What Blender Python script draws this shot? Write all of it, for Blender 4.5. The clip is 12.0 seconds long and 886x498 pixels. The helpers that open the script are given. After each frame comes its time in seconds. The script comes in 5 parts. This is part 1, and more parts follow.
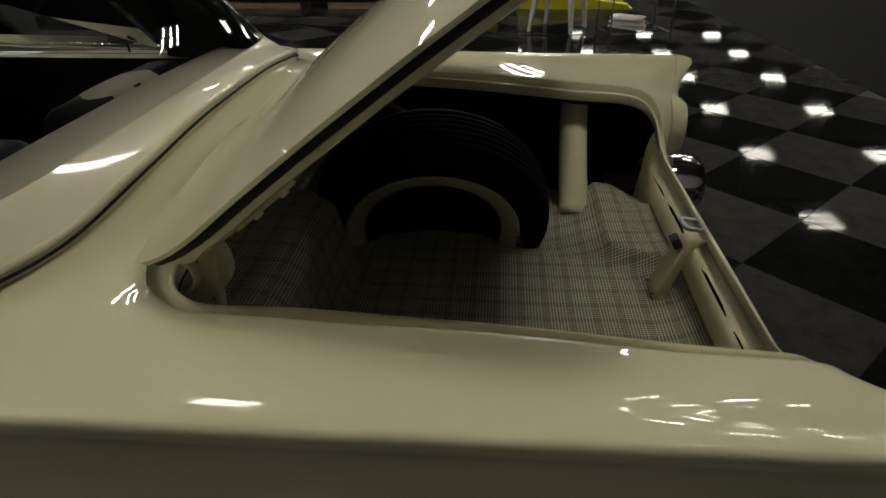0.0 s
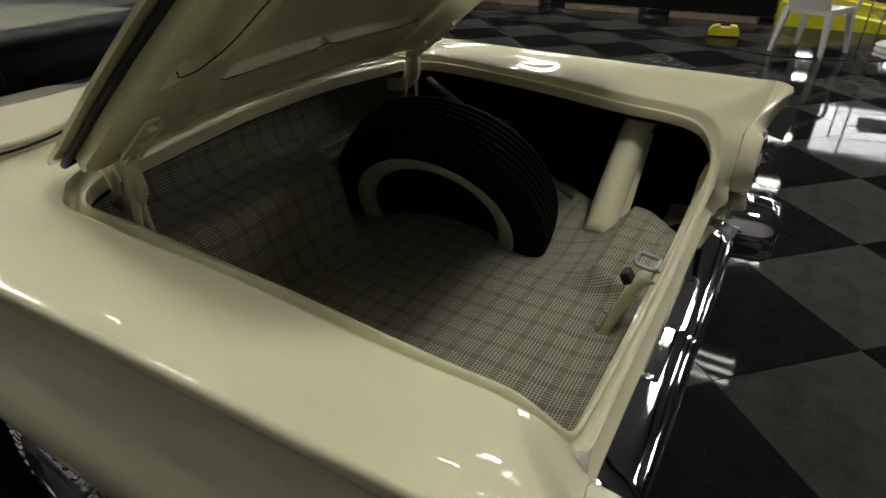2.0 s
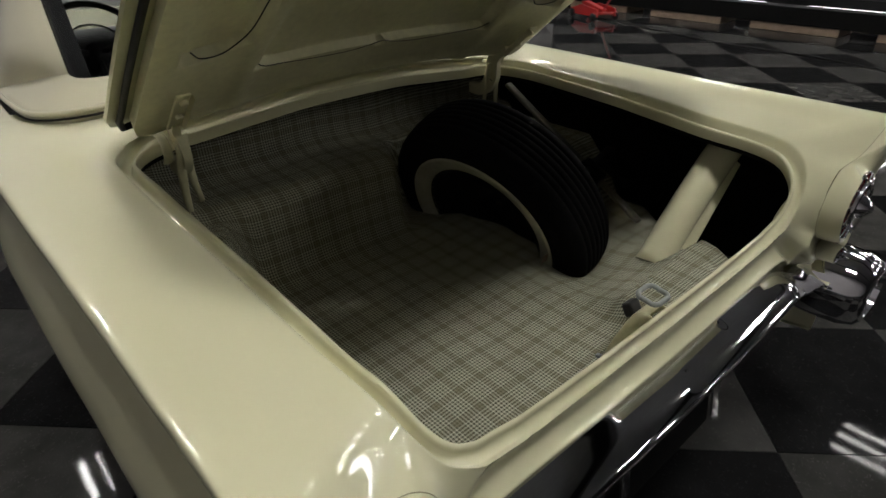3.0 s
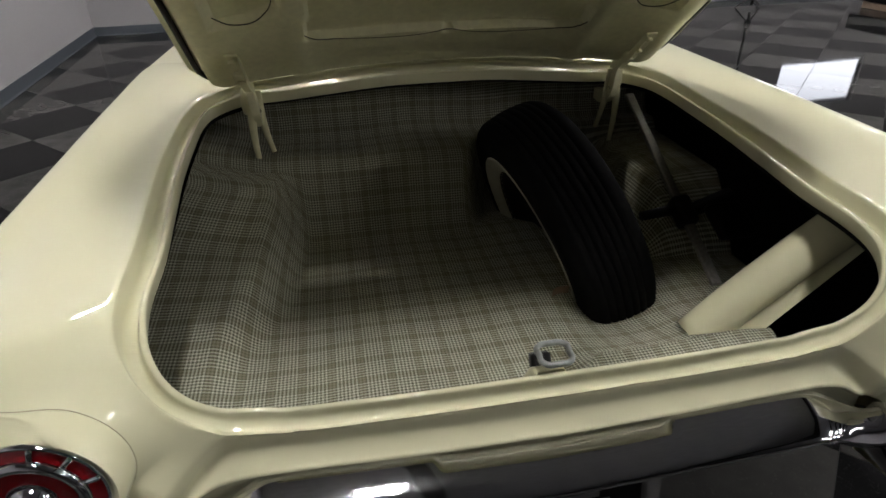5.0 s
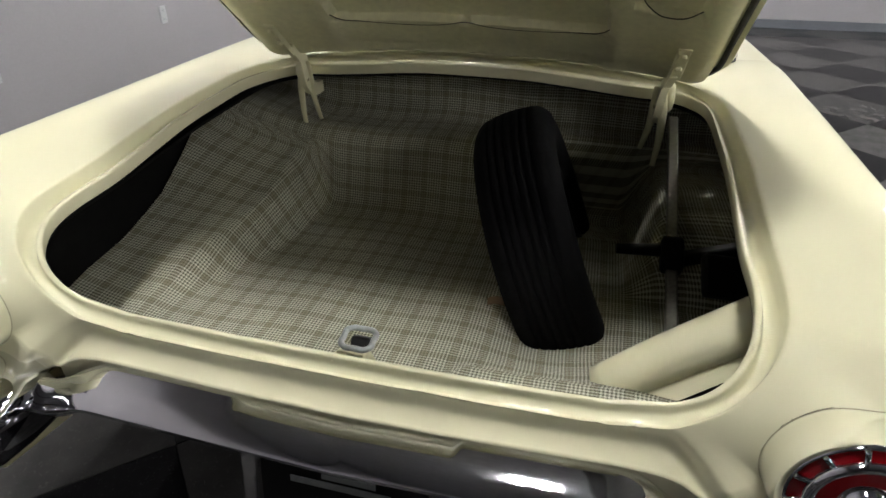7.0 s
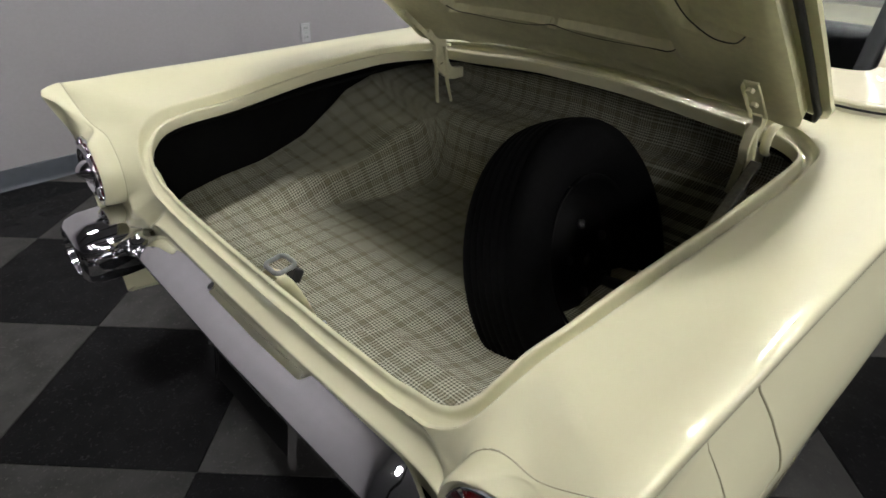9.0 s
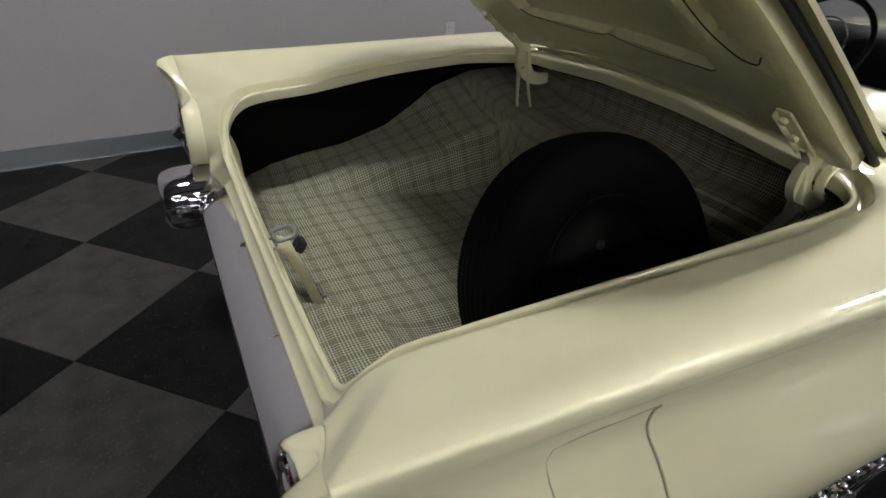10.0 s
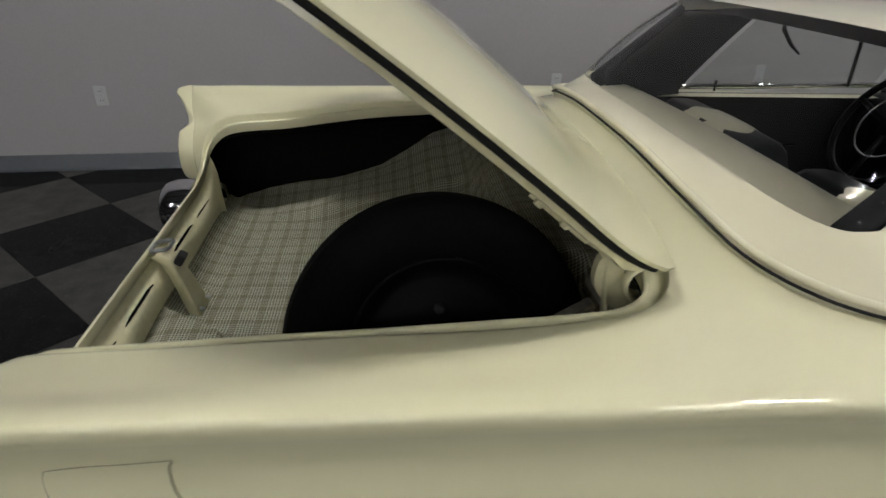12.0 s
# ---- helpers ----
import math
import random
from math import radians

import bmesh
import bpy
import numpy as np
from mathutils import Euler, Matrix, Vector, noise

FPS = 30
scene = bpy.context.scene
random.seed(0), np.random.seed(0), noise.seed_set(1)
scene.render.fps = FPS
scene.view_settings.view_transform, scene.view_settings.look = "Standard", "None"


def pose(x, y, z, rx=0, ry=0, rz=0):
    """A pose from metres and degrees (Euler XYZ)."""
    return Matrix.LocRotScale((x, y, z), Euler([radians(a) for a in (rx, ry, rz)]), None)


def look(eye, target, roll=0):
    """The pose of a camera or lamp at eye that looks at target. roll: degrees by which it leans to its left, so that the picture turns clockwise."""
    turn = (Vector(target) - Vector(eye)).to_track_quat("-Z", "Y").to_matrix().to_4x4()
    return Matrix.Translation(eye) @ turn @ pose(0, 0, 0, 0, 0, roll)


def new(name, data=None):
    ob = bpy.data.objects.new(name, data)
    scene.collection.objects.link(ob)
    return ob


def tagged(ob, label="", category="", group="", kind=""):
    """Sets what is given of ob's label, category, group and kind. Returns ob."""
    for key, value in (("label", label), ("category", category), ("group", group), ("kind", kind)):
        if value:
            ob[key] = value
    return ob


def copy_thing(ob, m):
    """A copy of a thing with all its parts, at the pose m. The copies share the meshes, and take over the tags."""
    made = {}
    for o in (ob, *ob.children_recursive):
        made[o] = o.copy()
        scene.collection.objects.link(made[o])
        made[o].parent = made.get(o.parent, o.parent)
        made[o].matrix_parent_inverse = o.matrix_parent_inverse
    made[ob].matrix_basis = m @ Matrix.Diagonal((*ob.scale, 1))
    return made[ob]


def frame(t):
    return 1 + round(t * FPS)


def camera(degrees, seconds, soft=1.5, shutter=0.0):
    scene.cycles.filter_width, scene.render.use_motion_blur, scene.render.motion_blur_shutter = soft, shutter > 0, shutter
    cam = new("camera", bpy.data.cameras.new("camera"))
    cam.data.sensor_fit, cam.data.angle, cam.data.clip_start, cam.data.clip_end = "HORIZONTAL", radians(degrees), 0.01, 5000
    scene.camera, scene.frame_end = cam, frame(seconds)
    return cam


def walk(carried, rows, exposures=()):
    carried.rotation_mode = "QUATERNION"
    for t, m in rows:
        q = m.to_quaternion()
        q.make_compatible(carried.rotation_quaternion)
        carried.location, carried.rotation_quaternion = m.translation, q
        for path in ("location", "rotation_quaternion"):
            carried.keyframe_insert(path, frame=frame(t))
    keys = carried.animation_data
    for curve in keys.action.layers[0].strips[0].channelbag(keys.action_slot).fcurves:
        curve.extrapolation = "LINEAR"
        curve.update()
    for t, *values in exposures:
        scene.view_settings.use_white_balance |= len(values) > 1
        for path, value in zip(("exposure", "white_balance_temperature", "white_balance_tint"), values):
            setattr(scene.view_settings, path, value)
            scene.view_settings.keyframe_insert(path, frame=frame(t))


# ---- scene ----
cam = camera(74.0, 12.0, soft=1.6, shutter=0.25)
PATH = [
    (0, (-1.300, 0.645, 1.437), (0.398, 0.812, 0.393), -0.9),
    (0.5, (-1.292, 0.482, 1.426), (0.395, 0.78, 0.396), -0.9),
    (1, (-1.26, 0.313, 1.415), (0.4, 0.762, 0.391), -0.9),
    (1.5, (-1.208, 0.136, 1.414), (0.370, 0.815, 0.388), -0.9),
    (2, (-1.146, -0.013, 1.416), (0.32, 0.871, 0.384), -0.6),
    (2.5, (-1.05, -0.162, 1.405), (0.249, 0.972, 0.392), -0.9),
    (3, (-0.939, -0.28, 1.394), (0.208, 1.019, 0.395), -0.9),
    (3.5, (-0.800, -0.383, 1.389), (0.139, 1.075, 0.391), -0.9),
    (5.3, (-0.207, -0.565, 1.374), (-0.002, 1.149, 0.364), -0.7),
    (5.5, (-0.138, -0.576, 1.375), (0.006, 1.141, 0.359), -0.5),
    (6, (0.008, -0.59, 1.376), (0.007, 1.131, 0.358), -0.1),
    (6.5, (0.166, -0.589, 1.373), (-0.032, 1.121, 0.355), 0.2),
    (7, (0.327, -0.56, 1.366), (-0.092, 1.114, 0.355), 0.6),
    (7.2, (0.391, -0.545, 1.366), (-0.114, 1.105, 0.356), 0.7),
    (8.8, (0.900, -0.344, 1.374), (-0.258, 0.930, 0.354), 1.3),
    (9, (0.952, -0.299, 1.374), (-0.285, 0.896, 0.354), 1.5),
    (9.5, (1.073, -0.178, 1.373), (-0.329, 0.821, 0.354), 1.9),
    (10, (1.167, -0.027, 1.376), (-0.371, 0.743, 0.355), 2.1),
    (10.5, (1.234, 0.127, 1.387), (-0.405, 0.681, 0.383), 2.2),
    (11, (1.287, 0.298, 1.400), (-0.419, 0.682, 0.429), 2.4),
    (11.5, (1.329, 0.504, 1.416), (-0.42, 0.78, 0.487), 2.3),
    (12, (1.360, 0.708, 1.420), (-0.403, 0.91, 0.497), 2.0),
]
EXPOSURES = [(0.0, -0.92, 6850, 6), (1.0, -0.38, 6600, 8), (1.5, -0.22, 6500, 9), (2.5, -0.05, 6350, 10), (3.5, 0.12, 6300, 11), (5.5, 0.55, 6150, 14), (6.5, 0.88, 6100, 14), (7.0, 0.95, 6100, 14), (9.5, 0.52, 6120, 14), (11.0, 0.05, 6200, 13), (12.0, 0.05, 6200, 12)]
walk(cam, [(t, look(eye, target, roll)) for t, eye, target, roll in PATH], EXPOSURES)

# ---- world: a closed hall, lit by its own ceiling lamps ----
world = bpy.data.worlds.new("hall_world")
world.use_nodes = True
world.node_tree.nodes["Background"].inputs[0].default_value = (0.5, 0.55, 0.6, 1)
world.node_tree.nodes["Background"].inputs[1].default_value = 0.004
scene.world = world
LAMP_POWER = 112.0          # emission of the hall's ceiling tubes
BOOTH_POWER = 330.0         # emission of the brighter row over the car
LAMP_HEIGHT = 4.6


# ---- helpers for building ----
def material(name, color, rough=0.5, metal=0.0, coat=0.0, bump=0.0, scale=40.0, vary=0.0, spec=0.5, stain=0.0, stain_scale=1.5, rnd=0.0):
    """Principled surface with grain (bump, vary) and larger stains."""
    m = bpy.data.materials.new(name)
    m.use_nodes = True
    nt = m.node_tree
    b = nt.nodes["Principled BSDF"]
    b.inputs["Base Color"].default_value = (*color, 1)
    b.inputs["Roughness"].default_value = rough
    b.inputs["Metallic"].default_value = metal
    b.inputs["Coat Weight"].default_value = coat
    b.inputs["Coat Roughness"].default_value = 0.012
    b.inputs["Specular IOR Level"].default_value = spec
    co = nt.nodes.new("ShaderNodeTexCoord")
    if bump > 0 or vary > 0:
        n = nt.nodes.new("ShaderNodeTexNoise")
        n.inputs["Scale"].default_value = scale
        n.inputs["Detail"].default_value = 6
        nt.links.new(co.outputs["Object"], n.inputs["Vector"])
        if bump > 0:
            bp = nt.nodes.new("ShaderNodeBump")
            bp.inputs["Strength"].default_value = bump
            bp.inputs["Distance"].default_value = 0.004
            nt.links.new(n.outputs["Fac"], bp.inputs["Height"])
            nt.links.new(bp.outputs["Normal"], b.inputs["Normal"])
    if vary > 0 or stain > 0 or rnd > 0:
        last = None
        mix = nt.nodes.new("ShaderNodeHueSaturation")
        mix.inputs["Color"].default_value = (*color, 1)
        val = nt.nodes.new("ShaderNodeMath")
        val.operation = "ADD"
        val.inputs[0].default_value = 1.0
        val.inputs[1].default_value = 0.0
        if vary > 0:
            mr = nt.nodes.new("ShaderNodeMapRange")
            mr.inputs[1].default_value, mr.inputs[2].default_value = 0.3, 0.7
            mr.inputs[3].default_value, mr.inputs[4].default_value = 1 - vary, 1 + vary
            nt.links.new(n.outputs["Fac"], mr.inputs[0])
            nt.links.new(mr.outputs[0], val.inputs[0])
        if stain > 0:
            n2 = nt.nodes.new("ShaderNodeTexNoise")
            n2.inputs["Scale"].default_value = stain_scale
            n2.inputs["Detail"].default_value = 4
            nt.links.new(co.outputs["Object"], n2.inputs["Vector"])
            mr2 = nt.nodes.new("ShaderNodeMapRange")
            mr2.inputs[1].default_value, mr2.inputs[2].default_value = 0.3, 0.7
            mr2.inputs[3].default_value, mr2.inputs[4].default_value = -stain, stain
            nt.links.new(n2.outputs["Fac"], mr2.inputs[0])
            nt.links.new(mr2.outputs[0], val.inputs[1])
        out = val.outputs[0]
        if rnd > 0:
            oi = nt.nodes.new("ShaderNodeObjectInfo")
            mr3 = nt.nodes.new("ShaderNodeMapRange")
            mr3.inputs[3].default_value, mr3.inputs[4].default_value = 1 - rnd, 1 + rnd
            nt.links.new(oi.outputs["Random"], mr3.inputs[0])
            mu = nt.nodes.new("ShaderNodeMath")
            mu.operation = "MULTIPLY"
            nt.links.new(out, mu.inputs[0])
            nt.links.new(mr3.outputs[0], mu.inputs[1])
            out = mu.outputs[0]
        nt.links.new(out, mix.inputs["Value"])
        nt.links.new(mix.outputs["Color"], b.inputs["Base Color"])
    return m


def emitter(name, color, strength):
    m = bpy.data.materials.new(name)
    m.use_nodes = True
    nt = m.node_tree
    nt.nodes.remove(nt.nodes["Principled BSDF"])
    e = nt.nodes.new("ShaderNodeEmission")
    e.inputs[0].default_value = (*color, 1)
    e.inputs[1].default_value = strength
    nt.links.new(e.outputs[0], nt.nodes["Material Output"].inputs[0])
    return m


def mesh_of(name, verts, faces, smooth=True):
    me = bpy.data.meshes.new(name)
    me.from_pydata([tuple(map(float, v)) for v in verts], [], faces)
    if smooth:
        me.polygons.foreach_set("use_smooth", [True] * len(me.polygons))
    me.update()
    return me


def part(name, data, mat, parent=None, label="", kind=""):
    """Links a mesh or bmesh as one object under its thing."""
    if isinstance(data, bmesh.types.BMesh):
        me = bpy.data.meshes.new(name)
        data.to_mesh(me)
        data.free()
        data = me
    if mat and not data.materials:
        data.materials.append(mat)
    ob = new(name, data)
    if parent:
        ob.parent = parent
    if label or kind:
        tagged(ob, label, "", "", kind)
    return ob


def thing(name, label, category, group="", kind="", at=None):
    ob = new(name)
    ob.empty_display_size = 0.1
    if at is not None:
        ob.matrix_basis = at
    return tagged(ob, label, category, group, kind)


def join(*pieces):
    """Joins (verts, faces) pieces."""
    V, Fs = [], []
    for v, f in pieces:
        o = len(V)
        V += [tuple(p) for p in v]
        Fs += [tuple(i + o for i in q) for q in f]
    return V, Fs


def grid(P, close_u=False, close_v=False):
    """Faces over an array of points P[u][v]."""
    P = np.asarray(P, float)
    nu, nv = P.shape[:2]
    f = []
    for i in range(nu if close_u else nu - 1):
        for j in range(nv if close_v else nv - 1):
            a, b = i * nv + j, i * nv + (j + 1) % nv
            c, d = ((i + 1) % nu) * nv + (j + 1) % nv, ((i + 1) % nu) * nv + j
            f.append((a, b, c, d))
    return P.reshape(-1, 3).tolist(), f


def mirrored(v, f):
    return [(-x, y, z) for x, y, z in v], [tuple(reversed(q)) for q in f]


def both(v, f):
    return join((v, f), mirrored(v, f))


def both_sides(vf, thick=0.003):
    """A sheet given thickness along x."""
    v, f = vf
    w = [(x + thick, y, z) for x, y, z in v]
    return join((v, f), (w, [tuple(reversed(q)) for q in f]))


def fused(name, v, f, dist=0.0006, smooth=True, sharp=None, normals=True):
    bm = bmesh.new()
    me = mesh_of(name, v, f, smooth)
    bm.from_mesh(me)
    bpy.data.meshes.remove(me)
    bmesh.ops.remove_doubles(bm, verts=bm.verts, dist=dist)
    if normals:
        bmesh.ops.recalc_face_normals(bm, faces=bm.faces)
    if sharp is not None:
        for e in bm.edges:
            if len(e.link_faces) == 2 and e.calc_face_angle(0) > radians(sharp):
                e.smooth = False
    return bm


def spline(pts, n):
    """n points along a smooth curve through pts (any dimension), even in the knots' chord length."""
    p = np.asarray(pts, float)
    d = np.r_[0, np.cumsum(np.maximum(np.linalg.norm(np.diff(p, axis=0), axis=1), 1e-6))]
    m = np.gradient(p, d, axis=0)
    for k in range(1, len(p) - 1):
        h0, h1 = d[k] - d[k - 1], d[k + 1] - d[k]
        m[k] = ((p[k] - p[k - 1]) / h0 * h1 + (p[k + 1] - p[k]) / h1 * h0) / (h0 + h1)
    s = np.linspace(0, d[-1], n)
    out = []
    for u in s:
        i = min(max(np.searchsorted(d, u) - 1, 0), len(p) - 2)
        h = d[i + 1] - d[i]
        t = (u - d[i]) / h
        out.append((2 * t**3 - 3 * t**2 + 1) * p[i] + (t**3 - 2 * t**2 + t) * h * m[i] + (-2 * t**3 + 3 * t**2) * p[i + 1] + (t**3 - t**2) * h * m[i + 1])
    return np.array(out)


def knots(pts, per):
    """Smooth curve with per steps between successive knots, so that two curves with as many knots match."""
    p = np.asarray(pts, float)
    m = np.zeros_like(p)
    m[1:-1] = (p[2:] - p[:-2]) / 2
    m[0], m[-1] = p[1] - p[0], p[-1] - p[-2]
    for k in range(1, len(p) - 1):
        lim = 1.5 * min(np.linalg.norm(p[k + 1] - p[k]), np.linalg.norm(p[k] - p[k - 1]))
        L = np.linalg.norm(m[k])
        if L > lim > 0:
            m[k] *= lim / L
    out = []
    for i in range(len(p) - 1):
        for j in range(per):
            t = j / per
            out.append((2 * t**3 - 3 * t**2 + 1) * p[i] + (t**3 - 2 * t**2 + t) * m[i] + (-2 * t**3 + 3 * t**2) * p[i + 1] + (t**3 - t**2) * m[i + 1])
    out.append(p[-1])
    return np.array(out)


def tube(path, r, n=12, caps=True, flat=1.0):
    """A round bar along a path; r a number or one for each point; flat squeezes it."""
    p = np.asarray(path, float)
    rr = np.full(len(p), r) if np.isscalar(r) else np.asarray(r, float)
    t = np.gradient(p, axis=0)
    t /= np.maximum(np.linalg.norm(t, axis=1), 1e-9)[:, None]
    up = np.array([0, 0, 1.0]) if abs(t[0][2]) < 0.9 else np.array([0, 1.0, 0])
    rows = []
    u = np.cross(up, t[0])
    u /= np.linalg.norm(u)
    for k in range(len(p)):
        u = u - t[k] * (u @ t[k])
        u /= np.linalg.norm(u)
        w = np.cross(t[k], u)
        rows.append([p[k] + rr[k] * (math.cos(a) * u + flat * math.sin(a) * w) for a in np.linspace(0, 2 * math.pi, n, endpoint=False)])
    v, f = grid(rows, close_v=True)
    if caps:
        f += [tuple(range(n))[::-1], tuple((len(p) - 1) * n + i for i in range(n))]
    return v, f


def lathe(profile, n=32, closed=False):
    """Turns (radius, height) points round z."""
    rows = [[(r * math.cos(a), r * math.sin(a), h) for a in np.linspace(0, 2 * math.pi, n, endpoint=False)] for r, h in profile]
    return grid(rows, close_u=closed, close_v=True)


def moved(v, f, m):
    return [tuple(m @ Vector(p)) for p in v], f


def block(sx, sy, sz, bevel=0.004, seg=2, at=None):
    """A bevelled box round its centre, as a bmesh."""
    bm = bmesh.new()
    bmesh.ops.create_cube(bm, size=1)
    bmesh.ops.scale(bm, vec=(sx, sy, sz), verts=bm.verts)
    if bevel > 0:
        bmesh.ops.bevel(bm, geom=bm.edges, offset=bevel, segments=seg, profile=0.5, affect="EDGES")
    if at is not None:
        bmesh.ops.transform(bm, matrix=at, verts=bm.verts)
    big = max(f.calc_area() for f in bm.faces)
    for f in bm.faces:
        f.smooth = f.calc_area() < 0.02 * big
    return bm


def bm_to(v_f_bm):
    v = [tuple(x.co) for x in v_f_bm.verts]
    v_f_bm.verts.index_update()
    f = [tuple(x.index for x in q.verts) for q in v_f_bm.faces]
    v_f_bm.free()
    return v, f


def step(a, b, x):
    t = np.clip((np.asarray(x, float) - a) / (b - a), 0, 1)
    return t * t * (3 - 2 * t)


# ---- materials ----
CREAM = (0.62, 0.60, 0.40)
paint = material("cream_paint", CREAM, spec=0.10, rough=0.35, coat=1.0, vary=0.02, scale=3.0, stain=0.015)
# same cream, lightened to stand in for bounced light on the inner sides
paint_dull = material("cream_paint_inner_lightened", (0.66, 0.63, 0.405), rough=0.42, coat=0.25, bump=0.05, scale=60, vary=0.06, stain=0.05, stain_scale=6)
top_paint = material("hardtop_paint", (0.62, 0.585, 0.43), spec=0.22, rough=0.3, coat=0.8, vary=0.015, scale=4.0, stain=0.015)
chrome = material("chrome", (0.72, 0.72, 0.74), rough=0.045, metal=1.0, vary=0.03, scale=25)
steel = material("dull_zinc", (0.33, 0.345, 0.34), rough=0.36, metal=0.9, bump=0.15, scale=120, vary=0.15)
rubber = material("black_rubber", (0.007, 0.007, 0.007), spec=0.25, rough=0.62, bump=0.12, scale=180, vary=0.2)
tyre_mat = material("tyre_rubber", (0.0055, 0.0055, 0.0056), rough=0.8, bump=0.15, scale=90, vary=0.25, stain=0.2, stain_scale=7, spec=0.04)
whitewall = material("whitewall_rubber", (0.33, 0.31, 0.23), rough=0.6, bump=0.08, scale=60, vary=0.08, stain=0.12, stain_scale=9)
black_paint = material("black_enamel", (0.004, 0.004, 0.004), rough=0.55, spec=0.12, bump=0.05, scale=40, vary=0.2)
# near-black, the darkness of unlit hollows put into the colour
void_paint = material("unlit_hollow_black", (0.004, 0.004, 0.0036), spec=0.08, rough=0.9, bump=0.1, scale=30, vary=0.3)
# black for the shade drawn into the lid's pocket grooves
seam_mat = material("groove_shade_black", (0.01, 0.01, 0.009), rough=0.8)
# darker cream that draws the shade in thin body gaps
crease_mat = material("gap_shade_cream", (0.30, 0.28, 0.18), rough=0.5)
old_steel = material("aged_steel", (0.16, 0.15, 0.13), rough=0.45, metal=0.8, bump=0.15, scale=120, vary=0.2)
red_lens = material("red_lens", (0.16, 0.004, 0.006), rough=0.12, coat=1.0, bump=0.2, scale=160)
black_vinyl = material("black_vinyl", (0.007, 0.007, 0.008), spec=0.22, rough=0.45, bump=0.25, scale=240, vary=0.15)
cream_vinyl = material("cream_vinyl", (0.50, 0.46, 0.35), rough=0.5, bump=0.2, scale=220, vary=0.05, stain=0.04)
wall_paint = material("grey_wall_paint", (0.255, 0.245, 0.251), rough=0.7, bump=0.12, scale=70, vary=0.03, stain=0.04, stain_scale=0.8)
base_vinyl = material("dark_cove_base", (0.035, 0.042, 0.05), rough=0.4, bump=0.05, scale=30, vary=0.1)
concrete = material("dark_concrete", (0.008, 0.0078, 0.0072), spec=0.03, rough=0.7, bump=0.2, scale=35, vary=0.15, stain=0.25, stain_scale=0.7)
ceiling_mat = material("grey_ceiling_deck", (0.30, 0.30, 0.31), rough=0.8, bump=0.1, scale=8, vary=0.1)
far_wall_mat = material("dim_grey_wall", (0.12, 0.12, 0.125), rough=0.8, bump=0.1, scale=8, vary=0.1)
grout = material("tile_joint", (0.008, 0.008, 0.008), rough=0.6, vary=0.2, scale=20)
yellow_plastic = material("yellow_paint", (0.55, 0.52, 0.02), rough=0.45, vary=0.06, scale=15, bump=0.05)
white_plastic = material("white_plastic", (0.62, 0.62, 0.58), rough=0.4, bump=0.03, scale=50, vary=0.03)
towel_mat = material("white_towel_cloth", (0.70, 0.66, 0.64), rough=0.95, bump=0.6, scale=140, vary=0.06)
red_paint = material("red_paint", (0.35, 0.01, 0.01), rough=0.35, coat=0.4, vary=0.06, scale=10)
dark_metal = material("dark_steel", (0.02, 0.02, 0.02), rough=0.5, metal=0.3, bump=0.1, scale=40, vary=0.2)
outlet_plastic = material("grey_outlet_plastic", (0.34, 0.34, 0.35), rough=0.4, vary=0.03, scale=60)
outlet_dark = material("outlet_slots", (0.06, 0.06, 0.06), rough=0.6)
lamp_glow = emitter("tube_light", (1.0, 0.97, 0.90), LAMP_POWER)
booth_glow = emitter("booth_tube_light", (1.0, 0.97, 0.90), BOOTH_POWER)
window_glow = emitter("daylight_pane", (0.95, 0.97, 1.0), 5.5)
lamp_body = material("lamp_housing", (0.5, 0.5, 0.5), rough=0.5, vary=0.04, scale=20)
bench_glow = emitter("far_tube_light", (1.0, 0.96, 0.95), 6.0)
# glow of the panel added for the bright reflection on the tiles
screen_glow = emitter("made_up_panel_glow", (1.0, 0.97, 0.97), 13.0)
tan_floor = material("tan_strip_mat", (0.30, 0.22, 0.16), rough=0.5, vary=0.15, scale=12)


def glass_material(name, tint):
    """Thin pane: clear, with a mirror sheen that grows at glancing angles."""
    m = bpy.data.materials.new(name)
    m.use_nodes = True
    nt = m.node_tree
    nt.nodes.remove(nt.nodes["Principled BSDF"])
    clear = nt.nodes.new("ShaderNodeBsdfTransparent")
    clear.inputs[0].default_value = (*tint, 1)
    gloss = nt.nodes.new("ShaderNodeBsdfGlossy")
    gloss.inputs["Roughness"].default_value = 0.01
    fres = nt.nodes.new("ShaderNodeFresnel")
    fres.inputs[0].default_value = 1.32
    mix = nt.nodes.new("ShaderNodeMixShader")
    nt.links.new(fres.outputs[0], mix.inputs[0])
    nt.links.new(clear.outputs[0], mix.inputs[1])
    nt.links.new(gloss.outputs[0], mix.inputs[2])
    nt.links.new(mix.outputs[0], nt.nodes["Material Output"].inputs[0])
    return m


glass = glass_material("window_glass", (0.80, 0.82, 0.81))


